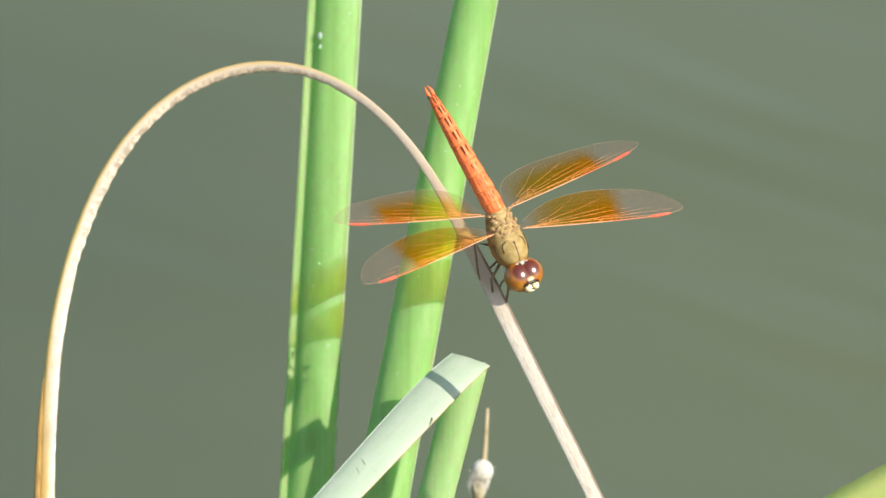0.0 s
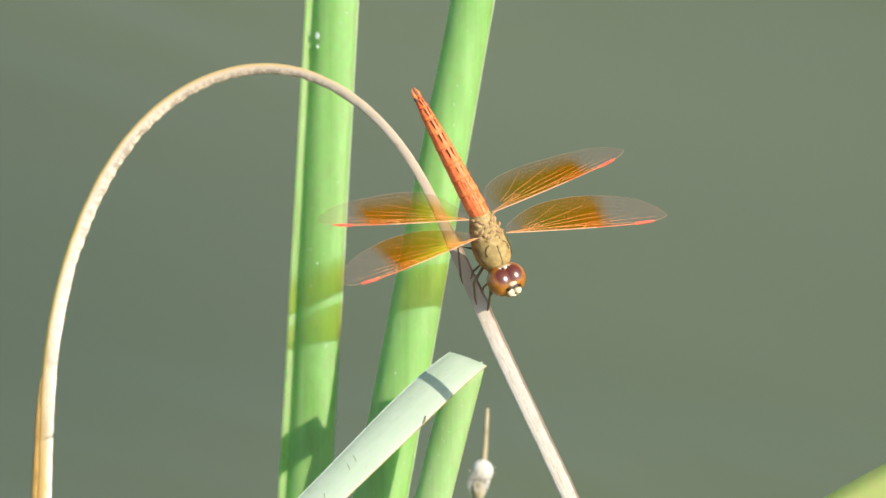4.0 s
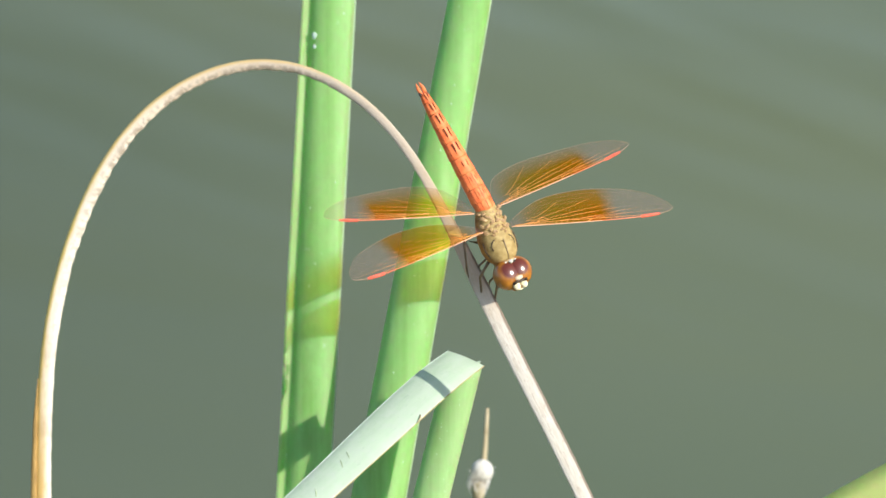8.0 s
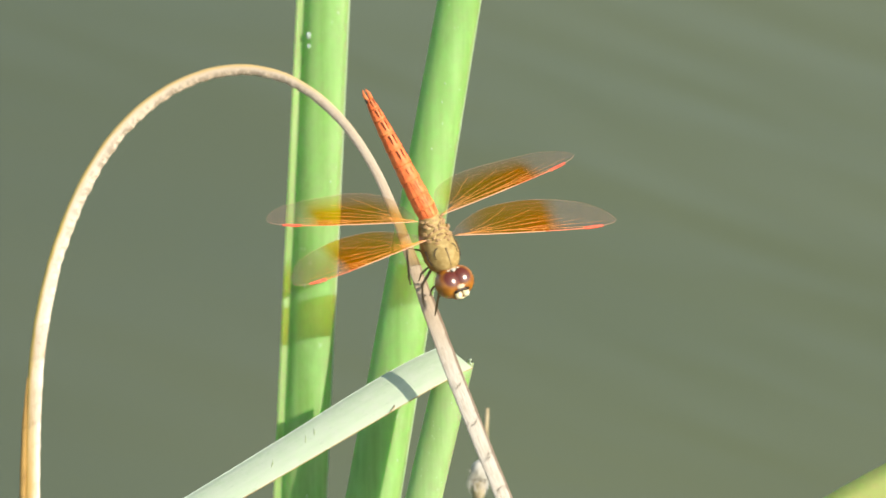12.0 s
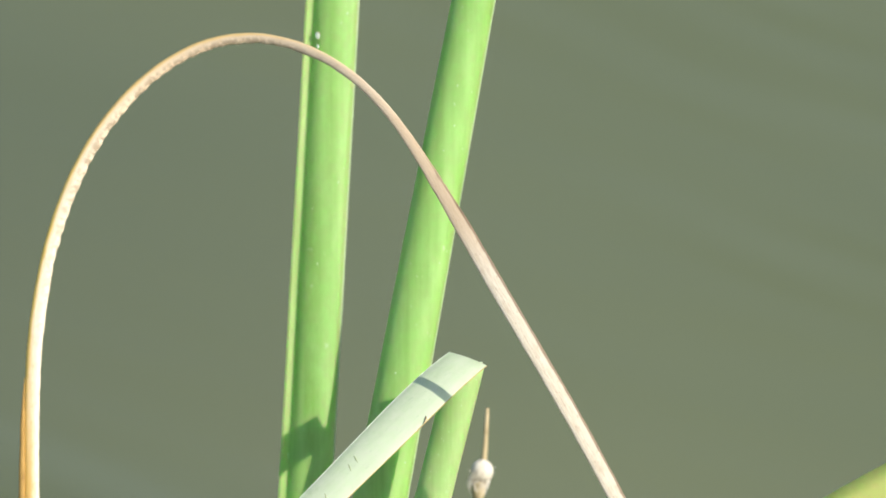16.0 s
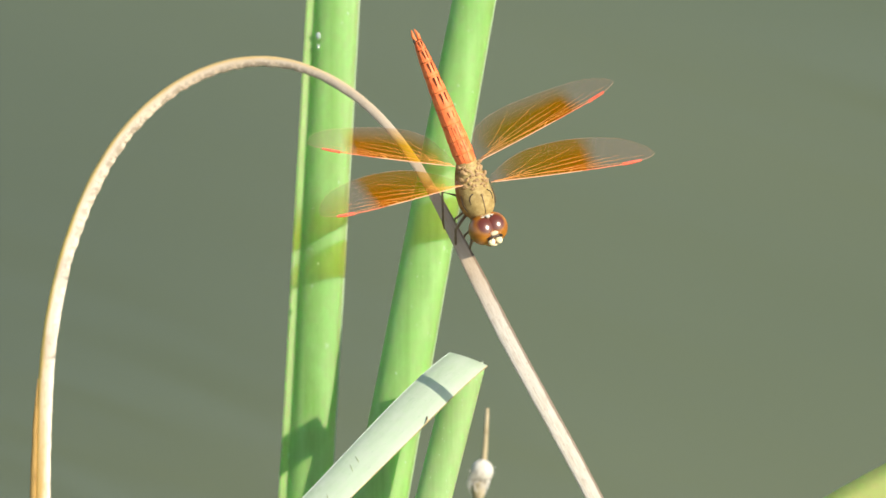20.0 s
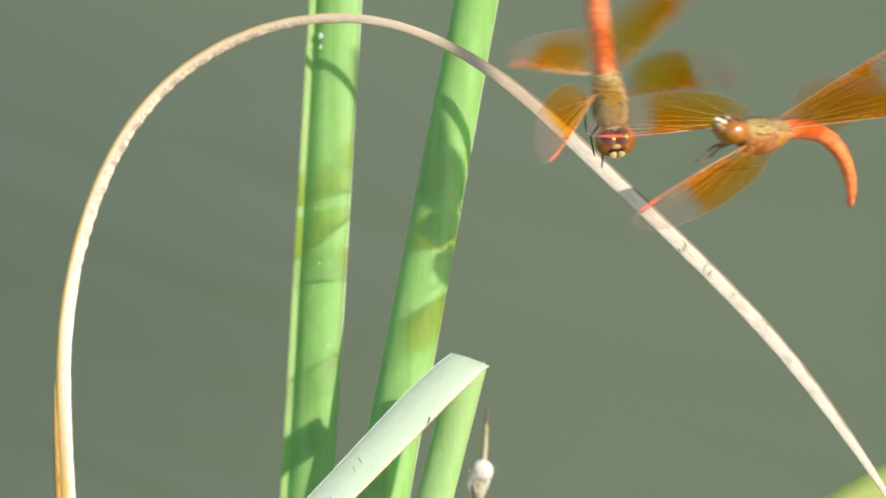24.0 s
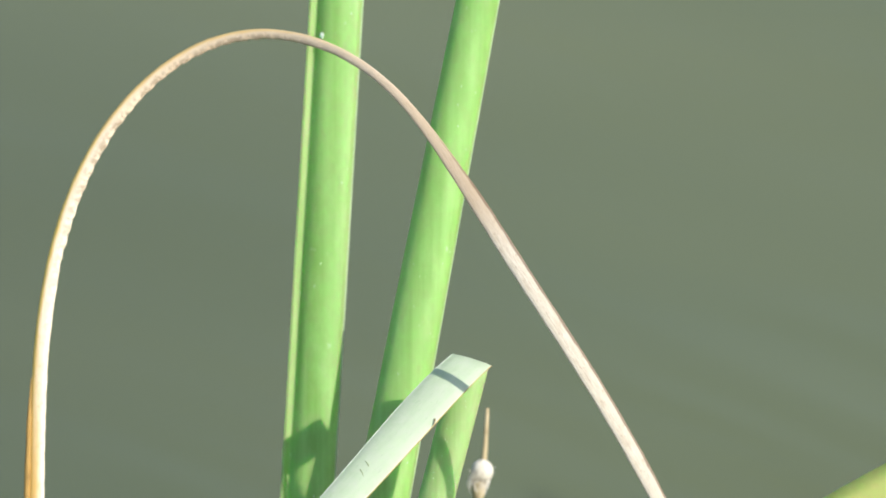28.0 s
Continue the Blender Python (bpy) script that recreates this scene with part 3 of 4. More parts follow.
def wing_point(hind, side, f, g):
    """A place on the wing: f from root to tip, g from the leading to the trailing edge; the tip is rounded."""
    length, chords = wing_outline(hind)
    k = math.sqrt(max(0.0, 1 - max(0.0, (f - 0.80) / 0.20) ** 2))
    full = smooth_steps(chords, f)
    lead = -0.25 * math.sin(math.pi * f) + 0.34 * (1 - k) * full
    pleat = 0.07 * math.sin(g * 22) * (1 - f) + 0.22 * math.sin(math.pi * f) * g
    return Vector((side * f * length, lead + g * full * max(k, 0.02), pleat)) * MM


# Long veins: root and end along the wing, root and end across it, and girth.
LONG_VEINS = ((0.02, 0.90, 0.11, 0.055, 0.060), (0.02, 0.50, 0.055, 0.012, 0.034), (0.30, 0.93, 0.115, 0.24, 0.036), (0.40, 0.80, 0.125, 0.36, 0.032), (0.08, 0.68, 0.15, 0.38, 0.040),
              (0.11, 0.62, 0.20, 0.50, 0.036), (0.12, 0.52, 0.26, 0.70, 0.032), (0.10, 0.36, 0.30, 0.86, 0.030), (0.52, 0.74, 0.10, 0.20, 0.026))


def build_wing(root, hind, side):
    """Leading edge towards -y, the wing along side * x, from its hinge."""
    name = "hind_wing" if hind else "fore_wing"
    hinge = new(name)
    hinge.parent, hinge.empty_display_size = root, 0.002
    n, m = 44, 9
    bm = bmesh.new()
    uv = bm.loops.layers.uv.new("UVMap")
    vs = [[bm.verts.new(wing_point(hind, side, i / n, j / m)) for j in range(m + 1)] for i in range(n + 1)]
    for i in range(n):
        for j in range(m):
            f = bm.faces.new((vs[i][j], vs[i + 1][j], vs[i + 1][j + 1], vs[i][j + 1]))
            for lp, (a, b) in zip(f.loops, ((i, j), (i + 1, j), (i + 1, j + 1), (i, j + 1))):
                lp[uv].uv = (a / n, b / m)
    part("membrane", bm, HIND_FILM if hind else FORE_FILM, hinge, "clear membrane with a broad amber band")

    def vein(points, r0, r1, bm, sides=5):
        pts = [wing_point(hind, side, f, g) + Vector((0, 0, 0.05 * MM)) for f, g in points]
        src = tube(pts, [(r0 + (r1 - r0) * i / (len(pts) - 1)) * MM for i in range(len(pts))], sides)
        me = bpy.data.meshes.new("tmp")
        src.to_mesh(me)
        src.free()
        bm.from_mesh(me)
        bpy.data.meshes.remove(me)

    bm = bmesh.new()
    vein([(0.55 * i / 24, 0.0) for i in range(25)], 0.07, 0.055, bm)
    part("leading_vein", bm, COSTA, hinge, "pale pink leading vein")
    bm = bmesh.new()
    vein([(0.54 + 0.29 * i / 14, 0.0) for i in range(15)], 0.05, 0.06, bm)
    part("outer_leading_vein", bm, CORAL, hinge, "coral-red outer leading vein")
    bm = bmesh.new()
    vein([(0.83 + 0.17 * (i / 14), 0.0) for i in range(15)], 0.05, 0.03, bm)
    part("tip_vein", bm, VEIN_PALE, hinge, "thin brown tip edge")
    for f0, f1, g0, g1, r in LONG_VEINS:
        bm = bmesh.new()
        vein([(f0 + (f1 - f0) * i / 18, g0 + (g1 - g0) * (i / 18) ** 1.3) for i in range(19)], r * 0.66, r * 0.24, bm)
        part("long_vein", bm, VEIN, hinge)
    bm = bmesh.new()
    rng = random.Random(11 + hind)
    for i in range(22):
        f = 0.07 + 0.74 * i / 22
        vein([(f, 0.0), (f + 0.003, 0.11 - 0.05 * f)], 0.026, 0.022, bm, 4)
    vein([(0.46, 0.0), (0.50, 0.10)], 0.06, 0.05, bm)
    vein([(0.16, 0.12), (0.20, 0.32), (0.235, 0.20), (0.16, 0.16)], 0.035, 0.03, bm)
    part("ladder_vein", bm, VEIN, hinge, "short orange cross veins behind the front edge")
    # the net: staggered cells, row by row
    bm = bmesh.new()
    for r in range(7):
        g0, g1 = 0.16 + 0.12 * r, 0.28 + 0.12 * r
        cells = 34
        for i in range(cells):
            f = 0.10 + 0.88 * (i + 0.5 * (r % 2) + rng.uniform(-0.18, 0.18)) / cells
            if f < 0.98:
                vein([(f, g0), (f + 0.006, g1)], 0.0045, 0.0045, bm, 3)
        vein([(0.10 + 0.88 * i / 44, g1 + 0.012 * (i % 2)) for i in range(45)], 0.0045, 0.004, bm, 3)
    vein([(0.02 + 0.98 * i / 40, 1.0) for i in range(41)], 0.014, 0.012, bm)
    tagged(part("cross_vein", bm, NET, hinge, "fine brown net of veins"), kind="stuff")
    lo, hi = 0.79, 0.91
    rows = []
    for i in range(9):
        f = lo + (hi - lo) * i / 8
        thick = 0.015 + 0.055 * math.sin(math.pi * min(max((i + 0.8) / 9.6, 0), 1)) ** 0.5
        a, b = wing_point(hind, side, f, -0.015), wing_point(hind, side, f, thick)
        up = Vector((0, 0, 0.09 * MM))
        rows.append([a + up, b + up, b - up, a - up])
    part("stigma", loft(rows), STIGMA, hinge, "coral-red spot on the wing's front edge", smooth=False)
    return hinge


HINGES = {"fr": (2.2, -0.4, 0.9), "hr": (1.5, 2.75, 0.9), "fl": (-1.9, 0.3, 0.9), "hl": (-2.1, 3.0, 0.9)}


def wing_pose(key, angle, lift=0.0, pitch=0.0):
    """angle: the way the wing points, in degrees from +x; lift: tip towards the back's side; pitch about its length."""
    x, y, z = HINGES[key]
    right = key.endswith("r")
    return pose(x * MM, y * MM, z * MM, 0, 0, angle if right else angle - 180) @ pose(0, 0, 0, 0, -lift if right else lift, 0) @ pose(0, 0, 0, pitch, 0, 0)


def wing_toward(key, way, out, turn, roll=0.0, nod=0.0, tilt=20.0):
    """The wing's pose when it should point along way (degrees in the plants' frame) and out of it by out, on a body turned and rolled so."""
    a, e = radians(way), radians(out)
    d = Vector((math.cos(a) * math.cos(e), math.sin(a) * math.cos(e), math.sin(e)))
    body = (pose(0, 0, 0, 0, 0, turn) @ pose(0, 0, 0, nod, roll, 0)).to_3x3()
    d = body.inverted() @ d
    angle, lift = math.degrees(math.atan2(d.y, d.x)), math.degrees(math.asin(max(-1, min(1, d.z))))
    # pitched to lie nearly square to the line of sight
    flat = max(range(-80, 81, 5), key=lambda q: abs((body @ wing_pose(key, angle, lift, q).to_3x3() @ Vector((0, 0, 1))).z))
    return wing_pose(key, angle, lift, flat + tilt)


WAIST = 3.0
LOLL = 22.0          # degrees by which the perched body rolls on its axis


def build_dragonfly(label, curl=0.0):
    """The head points to -y, the back to +z, in metres round the middle of the thorax."""
    root = thing("dragonfly", Matrix(), label, "dragonfly", "dragonflies")
    # abdomen, ring by ring
    cuts = (2.9, 4.3, 6.2, 8.45, 10.75, 13.1, 15.35, 17.4, 19.1, 20.45)
    girth = (2.6, 2.9, 2.8, 2.65, 2.5, 2.3, 2.05, 1.8, 1.5, 1.1)
    swell = {0.0: 0.98, 0.06: 1.03, 0.3: 1.02, 0.6: 1.0, 0.9: 0.99, 0.97: 0.985, 1.0: 0.96}
    arch = lambda y: 0.2 + 0.02 * (y - 3)
    abdomen = new("abdomen")
    abdomen.parent, abdomen.empty_display_size, abdomen.matrix_basis = root, 0.002, pose(0, WAIST * MM, 0)
    tagged(abdomen, "slender brick-red abdomen with dark dashes")
    back = pose(0, -WAIST * MM, 0)

    def bent(bm):
        """Curls the abdomen down past its base, by curl degrees at the tip."""
        if curl:
            k, z0 = radians(curl) / 15.0, 0.2
            for vert in bm.verts:
                y, z = vert.co.y / MM - 5.0, vert.co.z / MM - z0
                if y > 0:
                    vert.co.y = (5.0 + (1 / k + z) * math.sin(y * k)) * MM
                    vert.co.z = (z0 - 1 / k + (1 / k + z) * math.cos(y * k)) * MM
        return bm

    for i in range(9):
        y0, y1 = cuts[i], cuts[i + 1]
        rings = []
        for f, bulge in swell.items():
            y = y0 + (y1 - y0) * f
            r = (girth[i] + (girth[i + 1] - girth[i]) * f) / 2 * bulge
            ring = []
            for q in range(18):
                t = math.tau * q / 18
                keel = 0.12 * max(0, math.sin(t)) ** 8
                ring.append(Vector((math.cos(t) * r, y, arch(y) + (math.sin(t) * 0.86 + keel) * r)) * MM)
            rings.append(ring)
        part("abdomen_segment", bent(loft(rings)), RED, abdomen, "brick-red ringed segment", back)
        rm = (girth[i] + girth[i + 1]) / 4
        for side in (-1, 1):
            if i < 1:
                continue
            pts, l0, l1 = [], y0 + (y1 - y0) * 0.24, y0 + (y1 - y0) * (0.74 if i < 4 else 0.9)
            for f in (0.0, 0.5, 1.0):
                y = l0 + (l1 - l0) * f
                a = radians(90 - side * (13 + 3 * f))
                pts.append([Vector((math.cos(a + d) * (rm + g), y, arch(y) + math.sin(a + d) * 0.86 * (rm + g) + 0.10)) * MM
                            for d, g in ((-0.045 - 0.05 * (i > 3), 0.04), (0.045 + 0.05 * (i > 3), 0.04), (0.045, -0.2), (-0.045, -0.2))])
            part("dash", bent(loft(pts)), RED_DARK if i > 2 else SEAM, abdomen, "dark brown dash", back, smooth=False)
        # thin seams run along the flanks and, near the base, along the back
        for turn in (40, 140) if i > 2 else (40, 62, 90, 118, 140):
            a = radians(turn)
            seam = []
            for f in (0.04, 0.5, 0.94):
                y, q = y0 + (y1 - y0) * f, (girth[i] + (girth[i + 1] - girth[i]) * f) / 2 * 1.015
                seam.append(Vector((math.cos(a) * q, y, arch(y) + (math.sin(a) * 0.86 + 0.12 * math.sin(a) ** 8) * q)) * MM)
            part("long_seam", bent(tube(seam, 0.032 * MM, 5)), SEAM, abdomen, "thin dark red seam", back)
        ring = [Vector((math.cos(t) * rm * 1.02 * (girth[i + 1] / (2 * rm)), y1, arch(y1) + math.sin(t) * 0.88 * girth[i + 1] / 2)) * MM
                for t in (math.tau * q / 16 for q in range(1, 8))]
        part("joint_line", bent(tube(ring, (0.055 if i > 5 else 0.036) * MM, 5)), RED_DARK if i > 5 else SEAM, abdomen, "thin brown seam", back)
    for side in (-1, 1):
        part("tail_clasper", bent(tube([Vector((side * 0.3, 20.35, arch(20.35))) * MM, Vector((side * 0.36, 21.25, arch(21.25))) * MM, Vector((side * 0.2, 22.05, arch(22.05) - 0.1)) * MM],
                                  [0.26 * MM, 0.24 * MM, 0.06 * MM], 8)), RED, abdomen, "red-brown tail clasper", back)
    part("tail_spot", bent(ball(Vector((-0.48, 20.5, arch(20.5) + 0.1)) * MM, (0.22 * MM, 0.34 * MM, 0.22 * MM), 10, 8)), BLACKISH, abdomen, "black spot beside the tail", back)
    # thorax: hairy olive front, hinged plates between the wings
    rings = []
    for y, rx, rz, zc in ((-4.7, 0.7, 0.8, -0.3), (-4.3, 1.5, 1.5, -0.4), (-3.4, 2.15, 2.1, -0.5), (-2.2, 2.45, 2.4, -0.6), (-0.8, 2.4, 2.45, -0.7),
                          (0.8, 2.1, 2.2, -0.6), (2.2, 1.75, 1.8, -0.3), (3.2, 1.4, 1.4, 0.0), (3.6, 1.1, 1.1, 0.1)):
        rings.append([Vector((math.cos(t) * rx, y, zc + math.sin(t) * rz)) * MM for t in (math.tau * q / 24 for q in range(24))])
    thorax = part("thorax", loft(rings), THORAX, root, "olive-brown furry thorax")
    part("suture", tube([Vector((0.0, y, z)) * MM for y, z in ((-4.2, 1.18), (-3.3, 1.64), (-2.4, 1.80), (-1.5, 1.82))], [0.05 * MM, 0.07 * MM, 0.07 * MM, 0.12 * MM], 6), LEG, thorax, "dark seam along the back")
    for side in (-1, 1):
        for pts in (((1.62, -2.5, 1.12), (1.66, -1.9, 1.16), (1.45, -1.4, 1.32), (1.05, -1.15, 1.52)), ((2.1, -3.2, 0.4), (2.35, -2.2, 0.2), (2.3, -1.0, 0.3))):
            part("suture", tube([Vector((side * x, y, z + 0.02)) * MM for x, y, z in pts], 0.075 * MM, 6), BLACKISH, thorax, "dark seam")
        for x, y, z, r, a in ((1.55, 0.0, 1.0, 0.5, 20), (1.2, 0.8, 1.2, 0.42, -30), (1.25, 1.9, 1.05, 0.5, 40), (0.62, -0.2, 1.52, 0.4, 10), (0.45, 1.1, 1.5, 0.45, -15),
                              (0.75, 2.0, 1.3, 0.36, 50), (1.0, 0.2, 1.38, 0.34, -50), (0.9, -0.6, 1.5, 0.30, 35), (0.35, 1.7, 1.42, 0.34, 70), (1.05, 2.5, 1.08, 0.30, -20), (1.75, 1.1, 0.85, 0.36, 60), (0.3, 2.4, 1.3, 0.30, 15), (0.5, 2.9, 1.1, 0.42, 0), (1.5, 2.7, 0.8, 0.36, 25), (0.2, 0.4, 1.62, 0.3, 0)):
            bm = ball((0, 0, 0), (r * 1.15 * MM, r * 0.66 * MM, 0.24 * MM), 16, 10)
            for vert in bm.verts:
                vert.co *= 1 + 0.6 * noise.noise(vert.co * 4500 + Vector((x * 9, y * 9, side)))
            part("hinge_plate", bm, RUST, thorax, "rust-brown wing hinge", pose(side * x * MM, y * MM, (z - 0.06) * MM, 0, side * 25, side * a))
    part("collar", tube([Vector((math.cos(t) * 1.5, -4.35, -0.3 + math.sin(t) * 1.6)) * MM for t in (math.pi * q / 10 for q in range(-1, 12))], 0.16 * MM, 6), RUST, thorax, "dull brown collar")
    rng = random.Random(3)
    bm = bmesh.new()
    for _ in range(900):
        t, y = rng.uniform(0.0, math.pi), rng.uniform(-4.2, 0.3)
        f = (y + 4.4) / 2.2
        r = 2.4 * min(1, 0.55 + 0.45 * f)
        p = Vector((math.cos(t) * r, y, -0.55 + math.sin(t) * r))
        d = Vector((math.cos(t), rng.uniform(-0.7, 0.1), math.sin(t))).normalized()
        side = d.cross(Vector((0, 1, 0.2))).normalized() * 0.022
        bm.faces.new([bm.verts.new(q * MM) for q in (p - side, p + side, p + d * rng.uniform(0.25, 0.5))])
    tagged(part("fur", bm, THORAX, thorax, "short golden hairs", smooth=False), kind="stuff")
    # head
    head = part("head", ball(Vector((0.0, -6.35, 0.2)) * MM, (2.0 * MM, 1.9 * MM, 1.7 * MM)), EYE_LOW, root, "round amber head")
    for side in (-1, 1):
        c = Vector((side * 0.84, -6.1, 0.45))
        eye = part("eye", ball(c * MM, (1.86 * MM, 2.0 * MM, 1.75 * MM), 40, 28), EYES, head, "glossy compound eye, dark red above and amber below")
        up = Vector((-side * 0.05, 0.30, 0.95)).normalized()
        crown = eye.data.attributes.new("crown", "FLOAT", "POINT")
        crown.data.foreach_set("value", [(vert.co / MM - c).normalized().dot(up) for vert in eye.data.vertices])
    for x, y, r, paint in ((-1.35, -4.72, 0.36, PALE), (-0.72, -4.62, 0.40, PALE), (0.0, -4.58, 0.42, PALE), (0.72, -4.62, 0.40, PALE), (1.35, -4.72, 0.36, PALE),
                           (-1.04, -4.86, 0.24, BLACKISH), (-0.3, -4.72, 0.2, BLACKISH), (0.42, -4.74, 0.2, BLACKISH), (1.05, -4.86, 0.24, BLACKISH)):
        part("nape_plate", ball(Vector((x, y, 1.42 - 0.22 * abs(x) + (0.1 if paint is BLACKISH else 0))) * MM, (r * MM, 0.26 * MM, 0.3 * MM), 12, 8), paint, head, "pale or black plate behind the eyes")
    part("forehead", ball(Vector((0.0, -6.95, 1.95)) * MM, (0.62 * MM, 0.34 * MM, 0.36 * MM), 14, 10), FOREHEAD, head, "cream forehead knob")
    part("brow", tube([Vector((x, -7.32 - 0.16 * abs(x), 1.98 - 0.18 * abs(x))) * MM for x in (-1.05, -0.55, 0.0, 0.55, 1.05)], 0.22 * MM, 6), BLACKISH, head, "black bar across the face")
    for x in (-0.50, 0.50):
        plate = ball(Vector((x * 1.08, -7.9, 1.60)) * MM, (0.50 * MM, 0.58 * MM, 0.36 * MM), 14, 10)
        part("face_plate", plate, CREAM, head, "cream face plate")
    part("jaw", ball(Vector((0.0, -7.95, 0.7)) * MM, (1.15 * MM, 0.62 * MM, 0.85 * MM), 16, 10), EYE_LOW, head)
    part("lip", tube([Vector((x, -8.45 + 0.2 * abs(x), 1.25 - 0.2 * abs(x))) * MM for x in (-0.6, 0.0, 0.6)], 0.14 * MM, 6), CREAM, head, "yellowish lip")
    part("neck", tube([Vector((0, -4.9, -0.2)) * MM, Vector((0, -4.2, -0.3)) * MM], 0.9 * MM, 12), BLACKISH, head, "dark neck")
    for side in (-1, 1):
        part("feeler", tube([Vector((side * 0.55, -7.3, 1.8)) * MM, Vector((side * 0.8, -7.5, 2.3)) * MM, Vector((side * 0.95, -7.9, 2.7)) * MM], [0.06 * MM, 0.04 * MM, 0.02 * MM], 5), BLACKISH, head)
    # legs reach down to the perch, from a body that leans over by LOLL
    unlean = pose(0, 0, 0, 0, -LOLL, 0).to_3x3()
    for pts in (((-1.9, -0.8, -1.6), (-4.2, 0.3, -1.4), (-5.3, -3.6, -3.6), (-5.4, -4.5, -4.0)), ((-1.5, -3.4, -1.6), (-4.0, -5.0, -1.6), (-4.6, -7.0, -3.3), (-4.7, -7.8, -3.8)),
                ((-0.9, -4.0, -1.4), (-2.4, -7.0, -1.5), (-3.4, -8.7, -2.9), (-3.8, -9.4, -3.4)), ((1.2, -1.6, -1.9), (0.4, -2.0, -4.6), (-3.6, -3.6, -4.6), (-4.2, -4.4, -4.7)),
                ((1.2, -2.8, -1.9), (0.4, -4.6, -4.2), (-3.0, -6.0, -4.4), (-3.5, -6.8, -4.6)), ((0.8, -3.8, -1.6), (0.2, -6.0, -3.4), (-2.4, -7.2, -4.0), (-2.9, -7.9, -4.2))):
        pts = [Vector(pts[0]), *(unlean @ Vector(p) for p in pts[1:])]
        part("leg", tube([p * MM for p in pts], [0.24 * MM, 0.18 * MM, 0.15 * MM, 0.08 * MM], 6), LEG, root, "thin dark spiny leg")
    wings = {}
    for key in HINGES:
        wings[key] = build_wing(root, key[0] == "h", 1 if key[1] == "r" else -1)
        wings[key].matrix_basis = wing_pose(key, 0 if key[1] == "r" else 180)
    wings["abdomen"] = abdomen
    return root, wings


owner, owner_wings = build_dragonfly("orange-red dragonfly with amber-banded wings perched on the dry leaf")
rival, rival_wings = build_dragonfly("orange-red dragonfly with amber-banded wings in flight over the pond", 80)


# ---- what moves ----
# Bending of the dry leaf: seconds and six amounts.
BENDS_A = [(0, -16.5, -4.0, -1.3, 3.4, -0.0, 0.0), (0.5, -18.1, 0.5, -1.2, 4.9, -1.3, -1.0), (1, -16.3, -0.6, -1.1, 4.1, -1.7, -0.3), (1.5, -17.7, 1.0, -1.0, 5.0, -1.2, -1.1), (2, -16.8, -5.2, 0.0, 3.3, -0.9, -1.9),
           (2.5, -19.2, -1.6, -1.9, 3.8, -0.4, -1.3), (3, -19.9, -1.2, -1.4, 3.6, -0.4, -1.3), (3.5, -23.4, -2.0, -1.6, 3.4, -0.6, -1.1), (5.5, -18.8, -1.2, -0.5, 3.2, -2.0, -0.0), (6, -19.8, -1.4, -0.6, 3.2, -2.0, 0.0),
           (6.5, -19.7, -1.9, -1.1, 3.3, -2.1, 0.1), (7, -20.0, -0.7, -0.7, 3.6, -1.8, -0.2), (7.5, -18.6, -2.1, -0.5, 2.7, -2.2, 0.2), (8, -18.0, -2.3, -0.3, 2.3, -2.2, 0.3)]
BENDS_B = [(8.5, -21.8, -1.3, -0.1, 2.9, -2.1, 0.1), (9, -24.1, -4.0, -1.2, 1.3, 0.0, -1.0), (9.5, -24.1, -4.5, -1.1, 1.0, -0.2, -0.8), (10, -28.5, -5.4, -0.9, 0.3, -0.5, -0.5), (10.5, -29.3, -4.0, 0.1, 0.3, -0.2, -0.7),
           (11, -28.0, -2.9, 0.5, 0.4, -0.0, -0.9), (11.5, -22.9, -5.1, -1.3, 0.9, -0.3, -0.7), (12, -34.3, -5.3, 0.1, -0.3, -0.6, -0.3), (12.4, -41.5, -6.8, 2.4, 0.2, -0.3, -0.8), (12.5, -49.2, -7.1, -0.5, -0.1, -0.2, -0.5),
           (12.6, -50.7, -15.6, -5.2, -4.3, 1.4, 1.0), (12.7, -21.1, 5.6, 5.4, -2.2, 0.4, 0.1), (12.8, -5.4, 8.9, 8.8, -2.4, 0.5, 0.0), (12.9, -12.7, 8.3, 11.2, 1.2, -0.2, -0.3)]
BENDS_C = [(13, -16.6, -1.4, 4.4, -3.5, 3.5, -4.1), (13.1, -12.4, 4.3, 5.9, -0.2, 0.1, -0.1), (13.3, -4.9, 5.0, 4.7, -2.1, 0.4, 0.1), (13.5, -7.5, 4.8, 5.5, -0.7, 0.2, -0.1), (15.5, -4.1, 2.4, 5.4, -2.3, 0.3, -1.5), (16, -3.3, 1.7, 5.7, -2.8, 0.3, -1.9),
           (16.3, -1.4, -7.0, 10.8, -1.4, 0.2, -0.4), (16.4, -3.5, 5.6, 6.2, 0.1, 0.0, -0.1), (16.5, -16.0, -0.7, 3.1, 0.4, 2.2, -0.6), (16.6, -28.9, -5.4, -0.8, 1.2, -0.2, -0.4), (16.7, -32.7, -2.5, -5.9, 1.3, -0.2, 0.4),
           (16.8, -24.8, -0.6, -5.5, 0.3, -0.2, 0.5), (17, -12.9, -0.3, 2.1, 0.5, -3.7, -1.3), (17.5, -21.3, -1.7, -3.3, 1.2, -0.8, -2.4), (18, -12.7, -2.6, -1.9, -0.4, -1.3, -1.7)]
